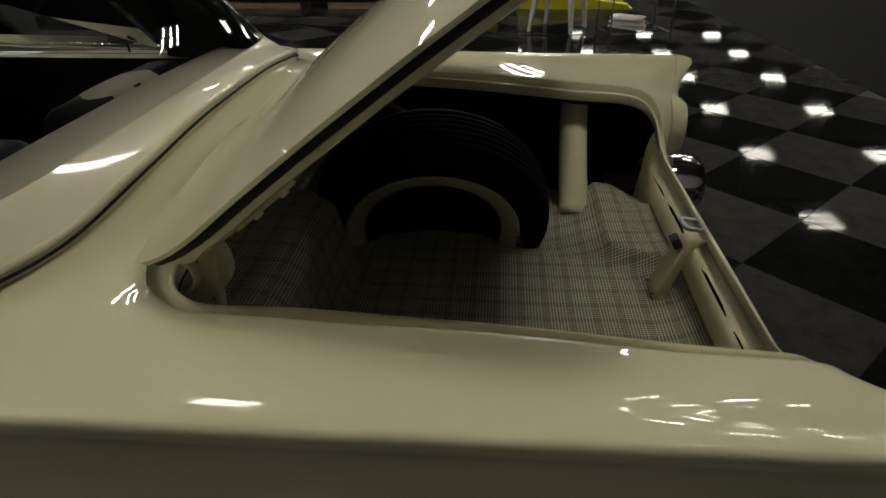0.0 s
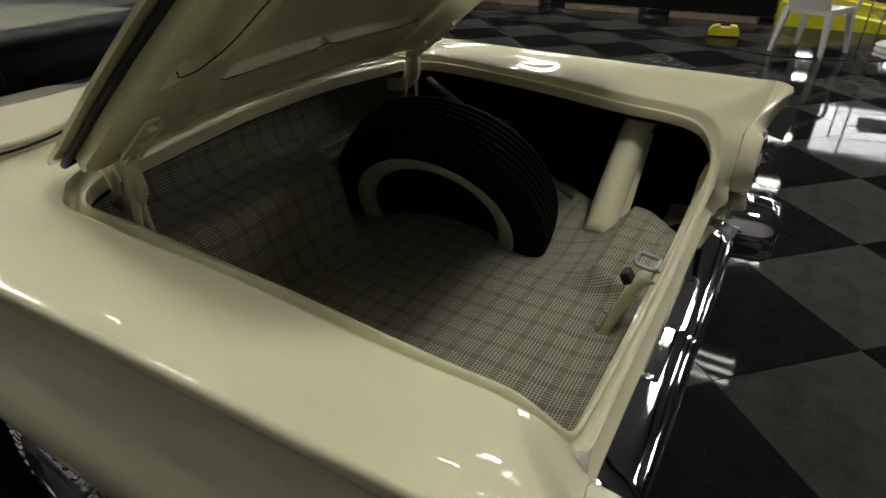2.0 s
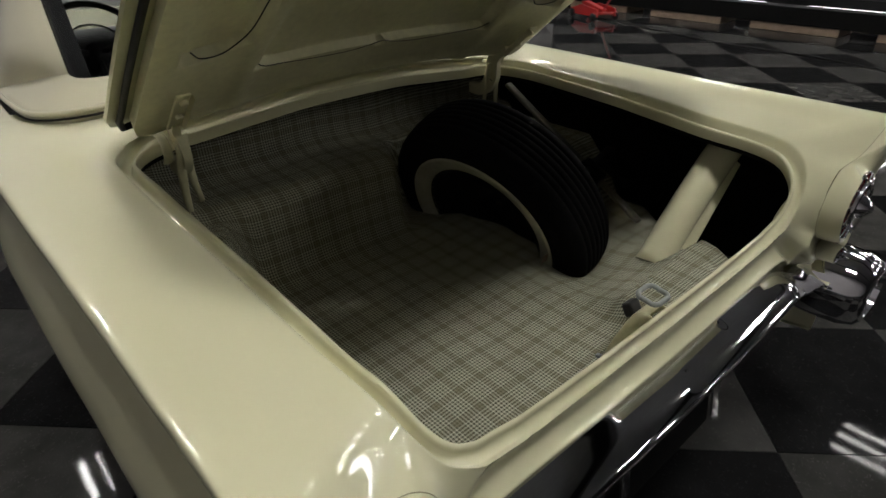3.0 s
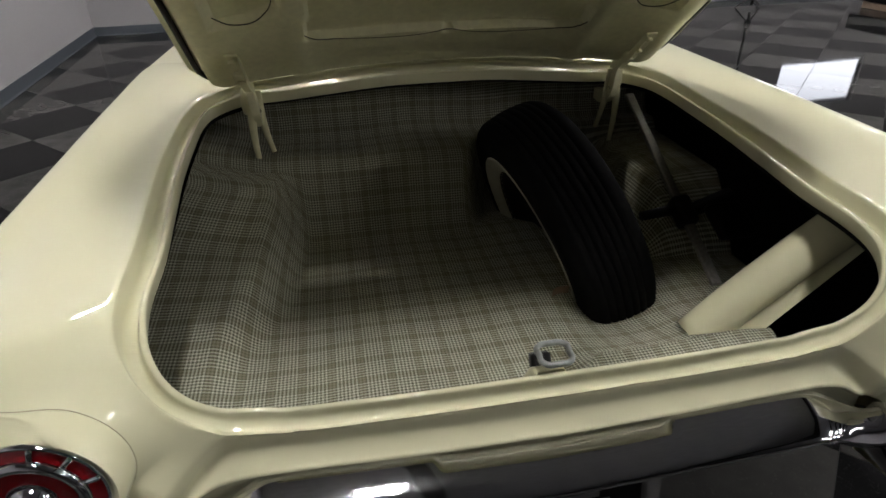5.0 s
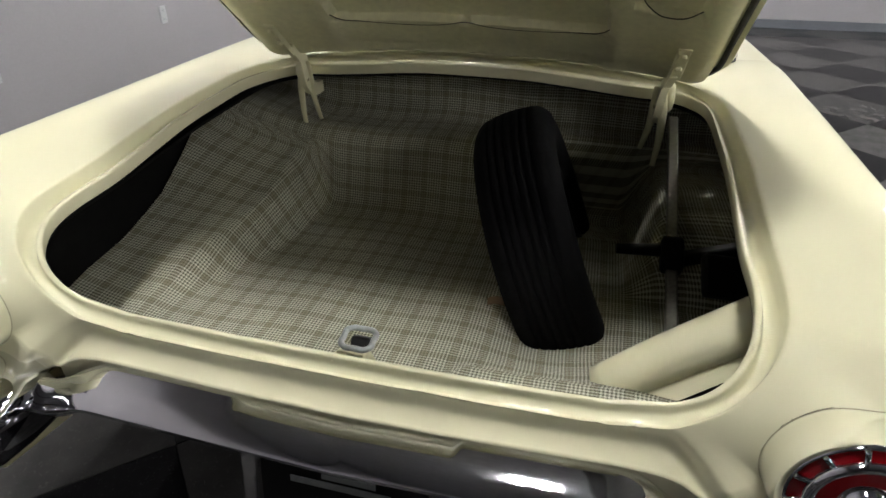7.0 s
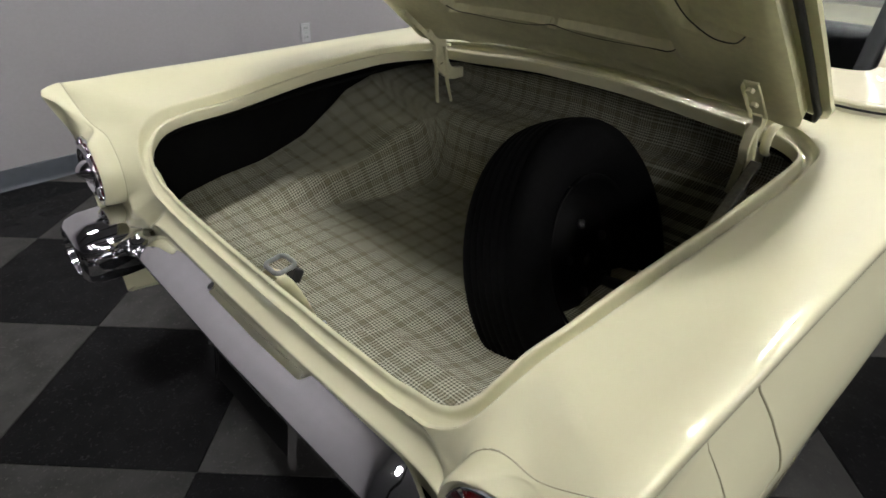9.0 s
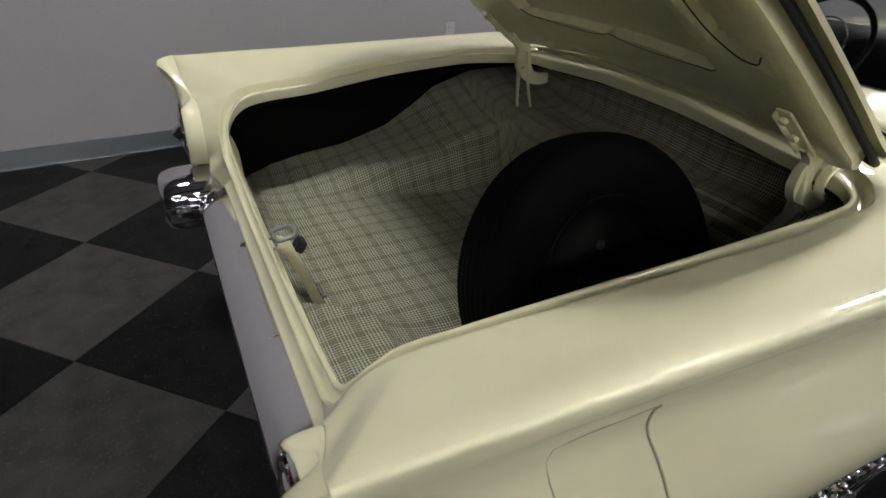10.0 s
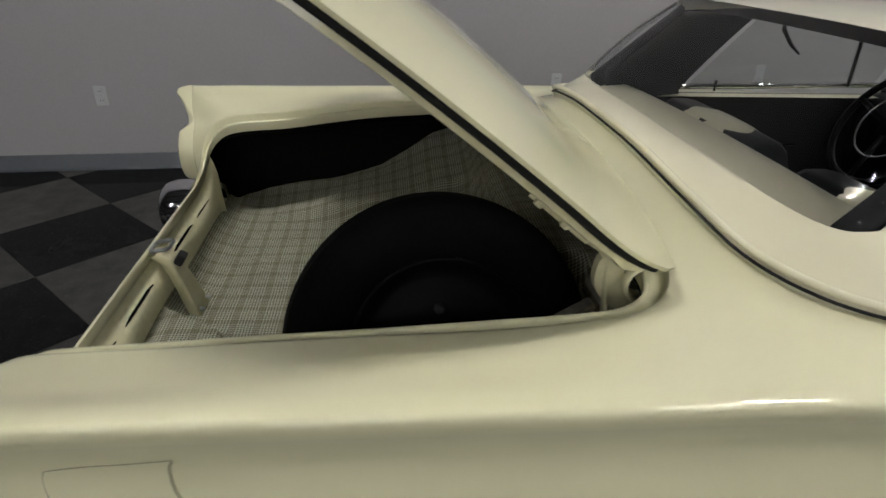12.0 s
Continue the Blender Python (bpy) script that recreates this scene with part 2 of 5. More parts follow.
def tile_material(name, color, fleck, rough):
    m = material(name, color, rough=rough, vary=0.22, scale=9, stain=0.12, stain_scale=2.0, rnd=0.10, spec=0.026)
    nt = m.node_tree
    b = nt.nodes["Principled BSDF"]
    co = nt.nodes.new("ShaderNodeTexCoord")
    n = nt.nodes.new("ShaderNodeTexNoise")
    n.inputs["Scale"].default_value = 75
    n.inputs["Detail"].default_value = 3
    n.inputs["Distortion"].default_value = 1.5
    nt.links.new(co.outputs["Object"], n.inputs["Vector"])
    r = nt.nodes.new("ShaderNodeValToRGB")
    r.color_ramp.elements[0].position, r.color_ramp.elements[1].position = 0.60, 0.70
    nt.links.new(n.outputs["Fac"], r.inputs[0])
    mx = nt.nodes.new("ShaderNodeMix")
    mx.data_type = "RGBA"
    nt.links.new(r.outputs[0], mx.inputs[0])
    src = b.inputs["Base Color"].links[0].from_socket
    nt.links.new(src, mx.inputs[6])
    mx.inputs[7].default_value = (*fleck, 1)
    nt.links.new(mx.outputs[2], b.inputs["Base Color"])
    # slow waviness and wear of the wax
    w = nt.nodes.new("ShaderNodeTexNoise")
    w.inputs["Scale"].default_value = 5.0
    w.inputs["Detail"].default_value = 5
    nt.links.new(co.outputs["Object"], w.inputs["Vector"])
    mr = nt.nodes.new("ShaderNodeMapRange")
    mr.inputs[3].default_value, mr.inputs[4].default_value = rough * 0.6, rough * 1.5
    nt.links.new(w.outputs["Fac"], mr.inputs[0])
    nt.links.new(mr.outputs[0], b.inputs["Roughness"])
    bp = nt.nodes.new("ShaderNodeBump")
    bp.inputs["Strength"].default_value = 0.22
    bp.inputs["Distance"].default_value = 0.0006
    nt.links.new(w.outputs["Fac"], bp.inputs["Height"])
    nt.links.new(bp.outputs["Normal"], b.inputs["Normal"])
    return m


tile_black = tile_material("black_vinyl_tile", (0.0085, 0.0085, 0.0088), (0.024, 0.024, 0.024), 0.035)
tile_grey = tile_material("charcoal_vinyl_tile", (0.041, 0.040, 0.038), (0.066, 0.064, 0.060), 0.04)


def plaid_material():
    """Grey-white checked mat with brown cross lines, woven along the sheet's own length and width."""
    m = bpy.data.materials.new("plaid_trunk_mat")
    m.use_nodes = True
    nt = m.node_tree
    L = nt.links
    b = nt.nodes["Principled BSDF"]
    b.inputs["Roughness"].default_value = 0.85
    uv = nt.nodes.new("ShaderNodeUVMap")
    uv.uv_map = "UVMap"
    sep = nt.nodes.new("ShaderNodeSeparateXYZ")
    L.new(uv.outputs[0], sep.inputs[0])

    def math_node(op, a, c=None):
        n = nt.nodes.new("ShaderNodeMath")
        n.operation = op
        for i, v in enumerate((a, c)):
            if v is None:
                continue
            if isinstance(v, (int, float)):
                n.inputs[i].default_value = v
            else:
                L.new(v, n.inputs[i])
        return n.outputs[0]

    PITCH, FINE = 0.0616, 0.0077

    def stripe(axis, pitch, width, offset=0.0):
        f = math_node("FRACT", math_node("ADD", math_node("DIVIDE", axis, pitch), offset))
        d = math_node("ABSOLUTE", math_node("SUBTRACT", f, 0.5))
        return math_node("LESS_THAN", d, width / 2)

    def threads(axis):
        """Bundles of pale threads between plain brown bands."""
        bundle = stripe(axis, PITCH, 0.76)
        pale = math_node("MULTIPLY", stripe(axis, FINE, 0.46), math_node("ADD", math_node("MULTIPLY", bundle, 0.72), 0.28))
        return bundle, pale

    U, V = sep.outputs[0], sep.outputs[1]
    (bu, pu), (bv, pv) = threads(U), threads(V)
    light = math_node("MULTIPLY", math_node("ADD", pu, pv), 0.5)
    brown = math_node("MULTIPLY", math_node("SUBTRACT", 2.0, math_node("ADD", bu, bv)), 0.5)
    ground = nt.nodes.new("ShaderNodeMix")
    ground.data_type = "RGBA"
    L.new(brown, ground.inputs[0])
    ground.inputs[6].default_value = (0.092, 0.088, 0.053, 1)
    ground.inputs[7].default_value = (0.140, 0.122, 0.064, 1)
    ramp = nt.nodes.new("ShaderNodeMapRange")
    ramp.inputs[2].default_value = 1.0
    ramp.inputs[3].default_value, ramp.inputs[4].default_value = 0.0, 1.0
    L.new(light, ramp.inputs[0])
    mb = nt.nodes.new("ShaderNodeMix")
    mb.data_type = "RGBA"
    L.new(ramp.outputs[0], mb.inputs[0])
    L.new(ground.outputs[2], mb.inputs[6])
    mb.inputs[7].default_value = (0.55, 0.545, 0.42, 1)
    n = nt.nodes.new("ShaderNodeTexNoise")
    n.inputs["Scale"].default_value = 700
    L.new(uv.outputs[0], n.inputs["Vector"])
    n2 = nt.nodes.new("ShaderNodeTexNoise")
    n2.inputs["Scale"].default_value = 7
    L.new(uv.outputs[0], n2.inputs["Vector"])
    hs = nt.nodes.new("ShaderNodeHueSaturation")
    mr = nt.nodes.new("ShaderNodeMapRange")
    mr.inputs[3].default_value, mr.inputs[4].default_value = 0.54, 1.26
    L.new(math_node("MULTIPLY", math_node("ADD", n.outputs["Fac"], n2.outputs["Fac"]), 0.5), mr.inputs[0])
    L.new(mr.outputs[0], hs.inputs["Value"])
    L.new(mb.outputs[2], hs.inputs["Color"])
    L.new(hs.outputs[0], b.inputs["Base Color"])
    bp = nt.nodes.new("ShaderNodeBump")
    bp.inputs["Strength"].default_value = 0.35
    bp.inputs["Distance"].default_value = 0.002
    L.new(math_node("ADD", light, n.outputs["Fac"]), bp.inputs["Height"])
    L.new(bp.outputs["Normal"], b.inputs["Normal"])
    return m


plaid = plaid_material()

# ---- the hall: floor bed, concrete apron, walls, ceiling, lamps ----
ROOM = pose(0, 0, 0, 0, 0, 4.0)          # the hall is turned a little against the car
WALL_X, FRONT_Y, APRON_Y, BACK_Y, FAR_X = -2.68, 8.25, -2.62, -26.0, 34.0
TILE = 0.61
TILE_TURN = 44.8


def setting(name, data, mat, label, category):
    ob = part(name, data, mat)
    tagged(ob, label, category, "", "structure")
    ob.matrix_basis = ROOM
    return ob


def slab(x0, x1, y0, y1, z0, z1, bevel=0.0):
    return block(x1 - x0, y1 - y0, z1 - z0, bevel, 1, Matrix.Translation(((x0 + x1) / 2, (y0 + y1) / 2, (z0 + z1) / 2)))


floor_ob = setting("floor", slab(WALL_X - 0.1, FAR_X, APRON_Y, FRONT_Y + 0.1, -0.2, -0.006), grout, "glossy black and charcoal checkerboard vinyl tile floor", "floor")
setting("apron", slab(WALL_X - 0.1, FAR_X, BACK_Y, APRON_Y, -0.2, 0.003), concrete, "plain dark concrete floor beside the tiles", "floor")
setting("wall_west", slab(WALL_X - 0.15, WALL_X, BACK_Y, FRONT_Y + 0.15, -0.2, 6.2), wall_paint, "tall grey painted showroom wall", "wall")
WIN = (8.1, 9.9, 1.1, 1.9)              # daylit window in the end wall
wv, wf = [], []
for x0, x1, z0, z1 in ((WALL_X, WIN[0], -0.2, 6.2), (WIN[1], FAR_X, -0.2, 6.2), (WIN[0], WIN[1], -0.2, WIN[2]), (WIN[0], WIN[1], WIN[3], 6.2)):
    wv, wf = join((wv, wf), bm_to(slab(x0, x1, FRONT_Y, FRONT_Y + 0.15, z0, z1)))
setting("wall_north", mesh_of("wall_north", wv, wf, False), wall_paint, "grey painted wall at the end of the showroom", "wall")
window = setting("window_1", slab(WIN[0] + 0.05, WIN[1] - 0.05, FRONT_Y + 0.06, FRONT_Y + 0.08, WIN[2] + 0.05, WIN[3] - 0.05), window_glow, "bright daylit window in the grey wall", "window")
for x0, x1, z0, z1 in ((WIN[0], WIN[1], WIN[2], WIN[2] + 0.05), (WIN[0], WIN[1], WIN[3] - 0.05, WIN[3]), (WIN[0], WIN[0] + 0.05, WIN[2] + 0.05, WIN[3] - 0.05), (WIN[1] - 0.05, WIN[1], WIN[2] + 0.05, WIN[3] - 0.05)):
    part("window_frame", slab(x0, x1, FRONT_Y + 0.03, FRONT_Y + 0.11, z0, z1), dark_metal, window)
setting("wall_south", slab(WALL_X, FAR_X, BACK_Y - 0.15, BACK_Y, -0.2, 6.2), far_wall_mat, "dim grey wall far behind the car", "wall")
setting("wall_east", slab(FAR_X, FAR_X + 0.15, BACK_Y, FRONT_Y, -0.2, 6.2), far_wall_mat, "dim grey wall at the far side of the hall", "wall")
setting("ceiling", slab(WALL_X, FAR_X, BACK_Y, FRONT_Y, 6.0, 6.2), ceiling_mat, "grey metal ceiling deck of the hall", "ceiling")


def base_profile(length):
    prof = [(0.0, 0.0), (0.022, 0.0), (0.016, 0.006), (0.009, 0.02), (0.008, 0.10), (0.005, 0.105), (0.0, 0.106)]
    return grid([[(x, t, z) for x, z in prof] for t in (0, length)])


for nm, m, ln in (("baseboard", pose(WALL_X, BACK_Y, 0), FRONT_Y - BACK_Y), ("baseboard", pose(WALL_X, FRONT_Y, 0, 0, 0, -90), FAR_X - WALL_X)):
    v, f = base_profile(ln)
    ob = setting(nm, fused(nm, *moved(v, f, m), sharp=40), base_vinyl, "dark blue-grey vinyl cove base along the wall", "baseboard")

# roof beams
for k in range(9):
    bx = 0.5 + 4.0 * k
    v, f = [], []
    for (x0, x1, z0, z1) in ((bx - 0.09, bx + 0.09, 5.52, 5.54), (bx - 0.008, bx + 0.008, 5.54, 5.96), (bx - 0.09, bx + 0.09, 5.96, 5.98)):
        v, f = join((v, f), bm_to(slab(x0, x1, BACK_Y, FRONT_Y, z0, z1)))
    setting("roof_beam", mesh_of("roof_beam", v, f, False), dark_metal, "dark steel roof beam", "beam")


def ceiling_lamp(booth):
    tubes, width = ((-0.11, 0.11), 0.44) if booth else ((-0.25, 0.0, 0.25), 0.76)
    label = "bright two-tube lamp hung over the car, switched on" if booth else "three-tube fluorescent ceiling lamp in a white housing, switched on"
    t = thing("ceiling_lamp", label, "lamp", "ceiling lamps of the hall")
    part("housing", block(width, 0.78, 0.08, 0.01, 1, Matrix.Translation((0, 0, 0.06))), lamp_body, t)
    for sx in tubes:
        part("tube", block(0.06, 0.68, 0.010, 0.002, 1, Matrix.Translation((sx, 0, 0.016))), booth_glow if booth else lamp_glow, t)
    for sy in (-0.33, 0.33):
        v, f = tube([(0, sy, 0.1), (0, sy, 6.0 - LAMP_HEIGHT)], 0.006, 6)
        part("hanger", mesh_of("hanger", v, f), dark_metal, t)
    return t


kinds = {}
spots = [(0.0, -0.75, True), (-0.9, 3.97, True), (-0.9, 6.3, True), (2.8, 3.17, False), (2.8, 6.3, False)]
spots += [(-0.9 + 3.7 * ix, -9.35 + 3.13 * iy, False) for ix in range(2, 9) for iy in range(6) if iy > 0 or ix > 2]
for lx, ly, booth in spots:
    m = pose(lx, ly, LAMP_HEIGHT)
    if booth not in kinds:
        kinds[booth] = ceiling_lamp(booth)
        kinds[booth].matrix_basis = m
    else:
        copy_thing(kinds[booth], m)

# ---- the car: x to its right, y to its front, z up; fin tips at y = 0 ----
CAR = pose(-0.01, 0, 0)
car = thing("car", "cream two-seat classic coupe with tail fins, hardtop and open trunk lid", "car", at=CAR)

LX, LZ = 0.728, 0.737


def pod_loop(rc, peak, outer, yc, ypeak, n=64, turns=None, neck=0.0):
    """A loop round the lamp, drawn out to the fin's tip; turns: angles back from the tip, over the inner side."""
    pts = []
    tp = math.atan2(peak[1] - LZ, peak[0] - LX)
    lp = math.hypot(peak[0] - LX, peak[1] - LZ)
    for k in (range(n) if turns is None else turns):
        a = tp - 2 * math.pi * k / n if turns is None else tp + k
        a = (a + math.pi) % (2 * math.pi) - math.pi
        if -0.62 <= a <= tp + 1e-9:
            r = min(outer / max(math.cos(a), 0.2), lp)
            w = ((a + 0.62) / (tp + 0.62))
            r = max(r, rc) if a > 0 else rc + (max(r, rc) - rc) * max(0.0, (a + 0.62) / 0.62) ** 0.7
            q = max(0.0, w) ** 3
            dip = 0.4 * math.sin(math.pi * min(1.0, max(0.0, w * 1.25 - 0.25)) ** 1.5)
        else:
            b = (a - tp) % (2 * math.pi)
            span = radians(62)
            s = max(0.0, 1 - b / span)
            r = rc + (lp - rc) * s**4.6
            q = s**1.6
            dip = math.sin(math.pi * s**1.3)
        pts.append((LX + r * math.cos(a), yc + (ypeak - yc) * q + neck * dip, LZ + r * math.sin(a)))
    return pts


SEAM_LOOP = (0.106, (0.849, 0.940), 0.122, 0.074, 0.038)

# the rim of the trunk opening, from the middle of its front edge round to the middle of its rear edge
RIM_OUT = [(0, 1.170, 0.993), (0.15, 1.176, 0.990), (0.304, 1.181, 0.980), (0.447, 1.184, 0.966), (0.549, 1.180, 0.955), (0.617, 1.153, 0.944), (0.661, 1.093, 0.932), (0.672, 1.013, 0.921), (0.676, 0.87, 0.912), (0.672, 0.7, 0.906), (0.665, 0.55, 0.897), (0.657, 0.4, 0.886), (0.652, 0.28, 0.880), (0.645, 0.2, 0.873), (0.634, 0.152, 0.857), (0.615, 0.124, 0.820), (0.58, 0.110, 0.765), (0.525, 0.106, 0.721), (0.49, 0.107, 0.709), (0.455, 0.108, 0.703), (0.41, 0.109, 0.696), (0.22, 0.110, 0.690), (0.0, 0.110, 0.688)]
RIM_IN = [(0, 1.135, 0.966), (0.155, 1.139, 0.963), (0.307, 1.144, 0.950), (0.438, 1.147, 0.938), (0.533, 1.145, 0.933), (0.592, 1.125, 0.925),
          (0.625, 1.077, 0.914), (0.634, 1.002, 0.905), (0.634, 0.87, 0.898), (0.631, 0.70, 0.888), (0.623, 0.55, 0.877), (0.615, 0.40, 0.865),
          (0.614, 0.28, 0.859), (0.606, 0.205, 0.850), (0.596, 0.164, 0.832), (0.578, 0.142, 0.800), (0.55, 0.134, 0.766), (0.512, 0.133, 0.742),
          (0.48, 0.133, 0.736), (0.45, 0.133, 0.731), (0.41, 0.133, 0.724), (0.22, 0.131, 0.721), (0, 0.131, 0.720)]
# where the panel round the opening ends: under the hardtop, along the fender's crest, round the lamp pod, along the lower rear ridge
EDGE = [(0, 1.300, 1.046), (0.19, 1.302, 1.042), (0.40, 1.312, 1.021), (0.56, 1.345, 0.988), (0.67, 1.41, 0.966), (0.76, 1.50, 0.954),
        (0.874, 1.52, 0.946), (0.872, 1.12, 0.946), (0.866, 0.85, 0.944), (0.861, 0.70, 0.943), (0.857, 0.55, 0.942), (0.853, 0.40, 0.941),
        (0.851, 0.26, 0.941), (0.849, 0.085, 0.940), (0.74, 0.074, 0.84), (0.63, 0.074, 0.77), (0.625, 0.074, 0.70), (0.641, 0.074, 0.676),
        (0.596, 0.094, 0.598), (0.535, 0.095, 0.627), (0.452, 0.097, 0.632), (0.22, 0.099, 0.619), (0, 0.100, 0.613)]
PER = 5
RIM_OUT = [(x, y, z + 0.010 * float(step(5.0, 7.0, k) * (1 - step(12.5, 14.5, k)))) for k, (x, y, z) in enumerate(RIM_OUT)]
RIM_IN = [(x, y, z + 0.012 * float(step(5.0, 7.0, k) * (1 - step(12.5, 14.5, k)))) for k, (x, y, z) in enumerate(RIM_IN)]
A, I, B = knots(RIM_OUT, PER), knots(RIM_IN, PER), knots(EDGE, PER)
kf = np.arange(len(A)) / PER            # position in knots
# the stretch along the lamp pod follows its seam
B[13 * PER:17 * PER + 1] = pod_loop(*SEAM_LOOP, turns=radians(160) * np.linspace(0, 1, 4 * PER + 1) ** 1.25)
for k in range(1, PER):
    B[12 * PER + k] = B[12 * PER] + (B[13 * PER] - B[12 * PER]) * k / PER
a0 = radians(215)
B[17 * PER:18 * PER + 1] = [(LX + r * math.cos(a0), y, LZ + r * math.sin(a0)) for r, y in ((0.106, 0.074), (0.125, 0.073), (0.150, 0.068), (0.162, 0.074))] + [(0.592, 0.088, 0.618), EDGE[18]]
rows = []
# flange: turned-down lip, bead, channel, then the skin
down = np.array([0, 0, -1.0])
out_dir = I - np.array([0, 0.6, 0.0])
out_dir[:, 2] = 0
out_dir /= np.linalg.norm(out_dir, axis=1)[:, None]
rows.append(I + down * 0.03 - out_dir * -0.004)
rows.append(I + down * 0.004)
rows.append(I + out_dir * 0.0015 + np.array([0, 0, 0.001]))
rows.append(I + out_dir * 0.0085 + np.array([0, 0, 0.0015]))
rows.append(I + out_dir * 0.0105 + down * 0.002)
rear_k = step(14.5, 17.0, np.arange(len(A)) / PER)[:, None]
sink = down * (1 - 0.4 * rear_k) + np.array([0, 0.30, 0]) * rear_k
sink = sink * (1 - 0.5 * rear_k)
front_k = (1 - step(4.0, 6.2, np.arange(len(A)) / PER))[:, None]
sink = sink * (1 - front_k) + np.array([0, 0.62, -0.20]) * front_k
for w, depth in ((0.30, 0.012), (0.36, 0.026), (0.46, 0.031), (0.74, 0.031), (0.85, 0.022), (0.92, 0.006), (0.965, 0.001)):
    rows.append(I * (1 - w) + A * w + sink * depth)
T_STEPS = [0, 0.04, 0.08, 0.10, 0.12, 0.14, 0.155, 0.17, 0.185, 0.20, 0.22, 0.24, 0.28, 0.33, 0.40, 0.48, 0.56, 0.64, 0.72, 0.80, 0.88, 0.94, 0.98, 1.0]
side_w = step(6.5, 8.0, kf) * (1 - step(12.5, 14.0, kf))
bulge = spline([(0, 0.012), (3, 0.012), (6, 0.008), (8, 0.002), (10, -0.002), (12, -0.004), (13, -0.004), (14, 0.0), (len(kf) / PER, 0.0)], 400)
bulge = np.interp(kf, bulge[:, 0], bulge[:, 1])
for t in T_STEPS:
    te = t
    P = A * (1 - te) + B * te
    # the deck is dished between rim and crest, and rolls over just at the crest
    P[:, 2] += bulge * math.sin(math.pi * t) ** 0.9
    P[:, 2] += 0.0045 * side_w * (float(step(0.55, 0.86, t)) if t < 0.86 else 1 - ((t - 0.86) / 0.14) ** 2)
    # hollow between opening and lamp pod, and hollow rear panel
    corner = step(12.6, 14.5, kf) * (1 - step(17.5, 18.6, kf))
    P[:, 1] += corner * 0.007 * math.sin(math.pi * t)
    low = step(17.0, 18.5, kf)
    P[:, 1] += low * (0.017 * (4 * t * (1 - t)) ** 0.85)
    rows.append(P)
skin = np.array(rows)
skin_v, skin_f = grid(skin)

# crest and flank: profile steps down from the crest at each y
crest_y = [0.0, 0.12, 0.26, 0.4, 0.55, 0.7, 0.85, 1.12, 1.52, 2.2, 3.0, 3.8, 4.3, 4.5]
crest_x = [0.849, 0.849, 0.851, 0.853, 0.857, 0.861, 0.866, 0.872, 0.874, 0.870, 0.870, 0.865, 0.85, 0.80]
crest_z = [0.940, 0.940, 0.941, 0.941, 0.942, 0.943, 0.944, 0.946, 0.946, 0.935, 0.92, 0.895, 0.86, 0.82]


def arch(y):
    """Lower edge of the flank: sill, with round wheel openings."""
    z = 0.25
    d = abs(y - 3.86)
    if d < 0.385:
        z = 0.30 + math.sqrt(0.385**2 - d * d) * 0.72
    z = max(z, np.interp(y, [0.60, 0.66, 0.73, 0.92, 1.17, 1.40, 1.55, 1.65], [0.25, 0.36, 0.42, 0.47, 0.515, 0.50, 0.42, 0.25]))
    return z + 0.12 * max(0.0, 0.5 - y) ** 1.0


flank = []
CREST = [tuple(p) for p in B[6 * PER:13 * PER + 1][::-1]]
CREST += [(np.interp(y, crest_y, crest_x), y, np.interp(y, crest_y, crest_z)) for y in (1.6, 1.66, 1.8, 2.1, 2.6, 3.1, 3.4, 3.47, 3.5, 3.55, 3.6, 3.7, 3.8, 3.9, 4.0, 4.1, 4.17, 4.22, 4.26, 4.35, 4.5)]
for cx, y, cz in CREST:
    lo = arch(y)
    fin = float(1 - step(1.1, 2.2, y))
    prof = [(0, 0), (0.003, -0.001), (0.007, -0.006), (0.008, -0.014), (0.006, -0.024), (-0.004, -0.042), (-0.018 * fin, -0.067),
            (-0.027 * fin, -0.093), (-0.028 * fin, -0.118), (-0.021 * fin, -0.150), (0.003 * fin, -0.190), (0.024 * fin, -0.235), (0.035 * fin, -0.270), (0.038 * fin, -0.30)]
    tailw = float(1 - step(0.09, 0.34, y))
    prof = [(dx * (1 - tailw) + tailw * min(dx * 0.5, LX + 0.126 - cx), dz) for dx, dz in prof]
    row = [(cx + dx, y, cz + dz) for dx, dz in prof]
    z0 = cz - 0.30
    lo = min(lo, z0 - 0.02)
    for t in (0.25, 0.5, 0.75, 0.92, 1.0):
        row.append((cx + prof[-1][0] - 0.055 * t**1.6, y, z0 + (lo - z0) * t))
    row.append((cx - 0.07, y, lo + 0.004))
    flank.append(row)
seam_row = []
for x, y, z in flank[0]:
    dz = z - LZ
    if dz > -0.05:
        seam_row.append((min(x, LX + 0.123), 0.074 - 0.036 * max(0.0, dz / 0.207) ** 3, z))
    else:
        seam_row.append((LX + 0.123 - 0.02 * min(1.0, (-0.05 - dz) / 0.08), 0.074 + 0.10 * max(0.0, -0.12 - dz), z))
flank.insert(0, seam_row)
flank_v, flank_f = grid(flank)
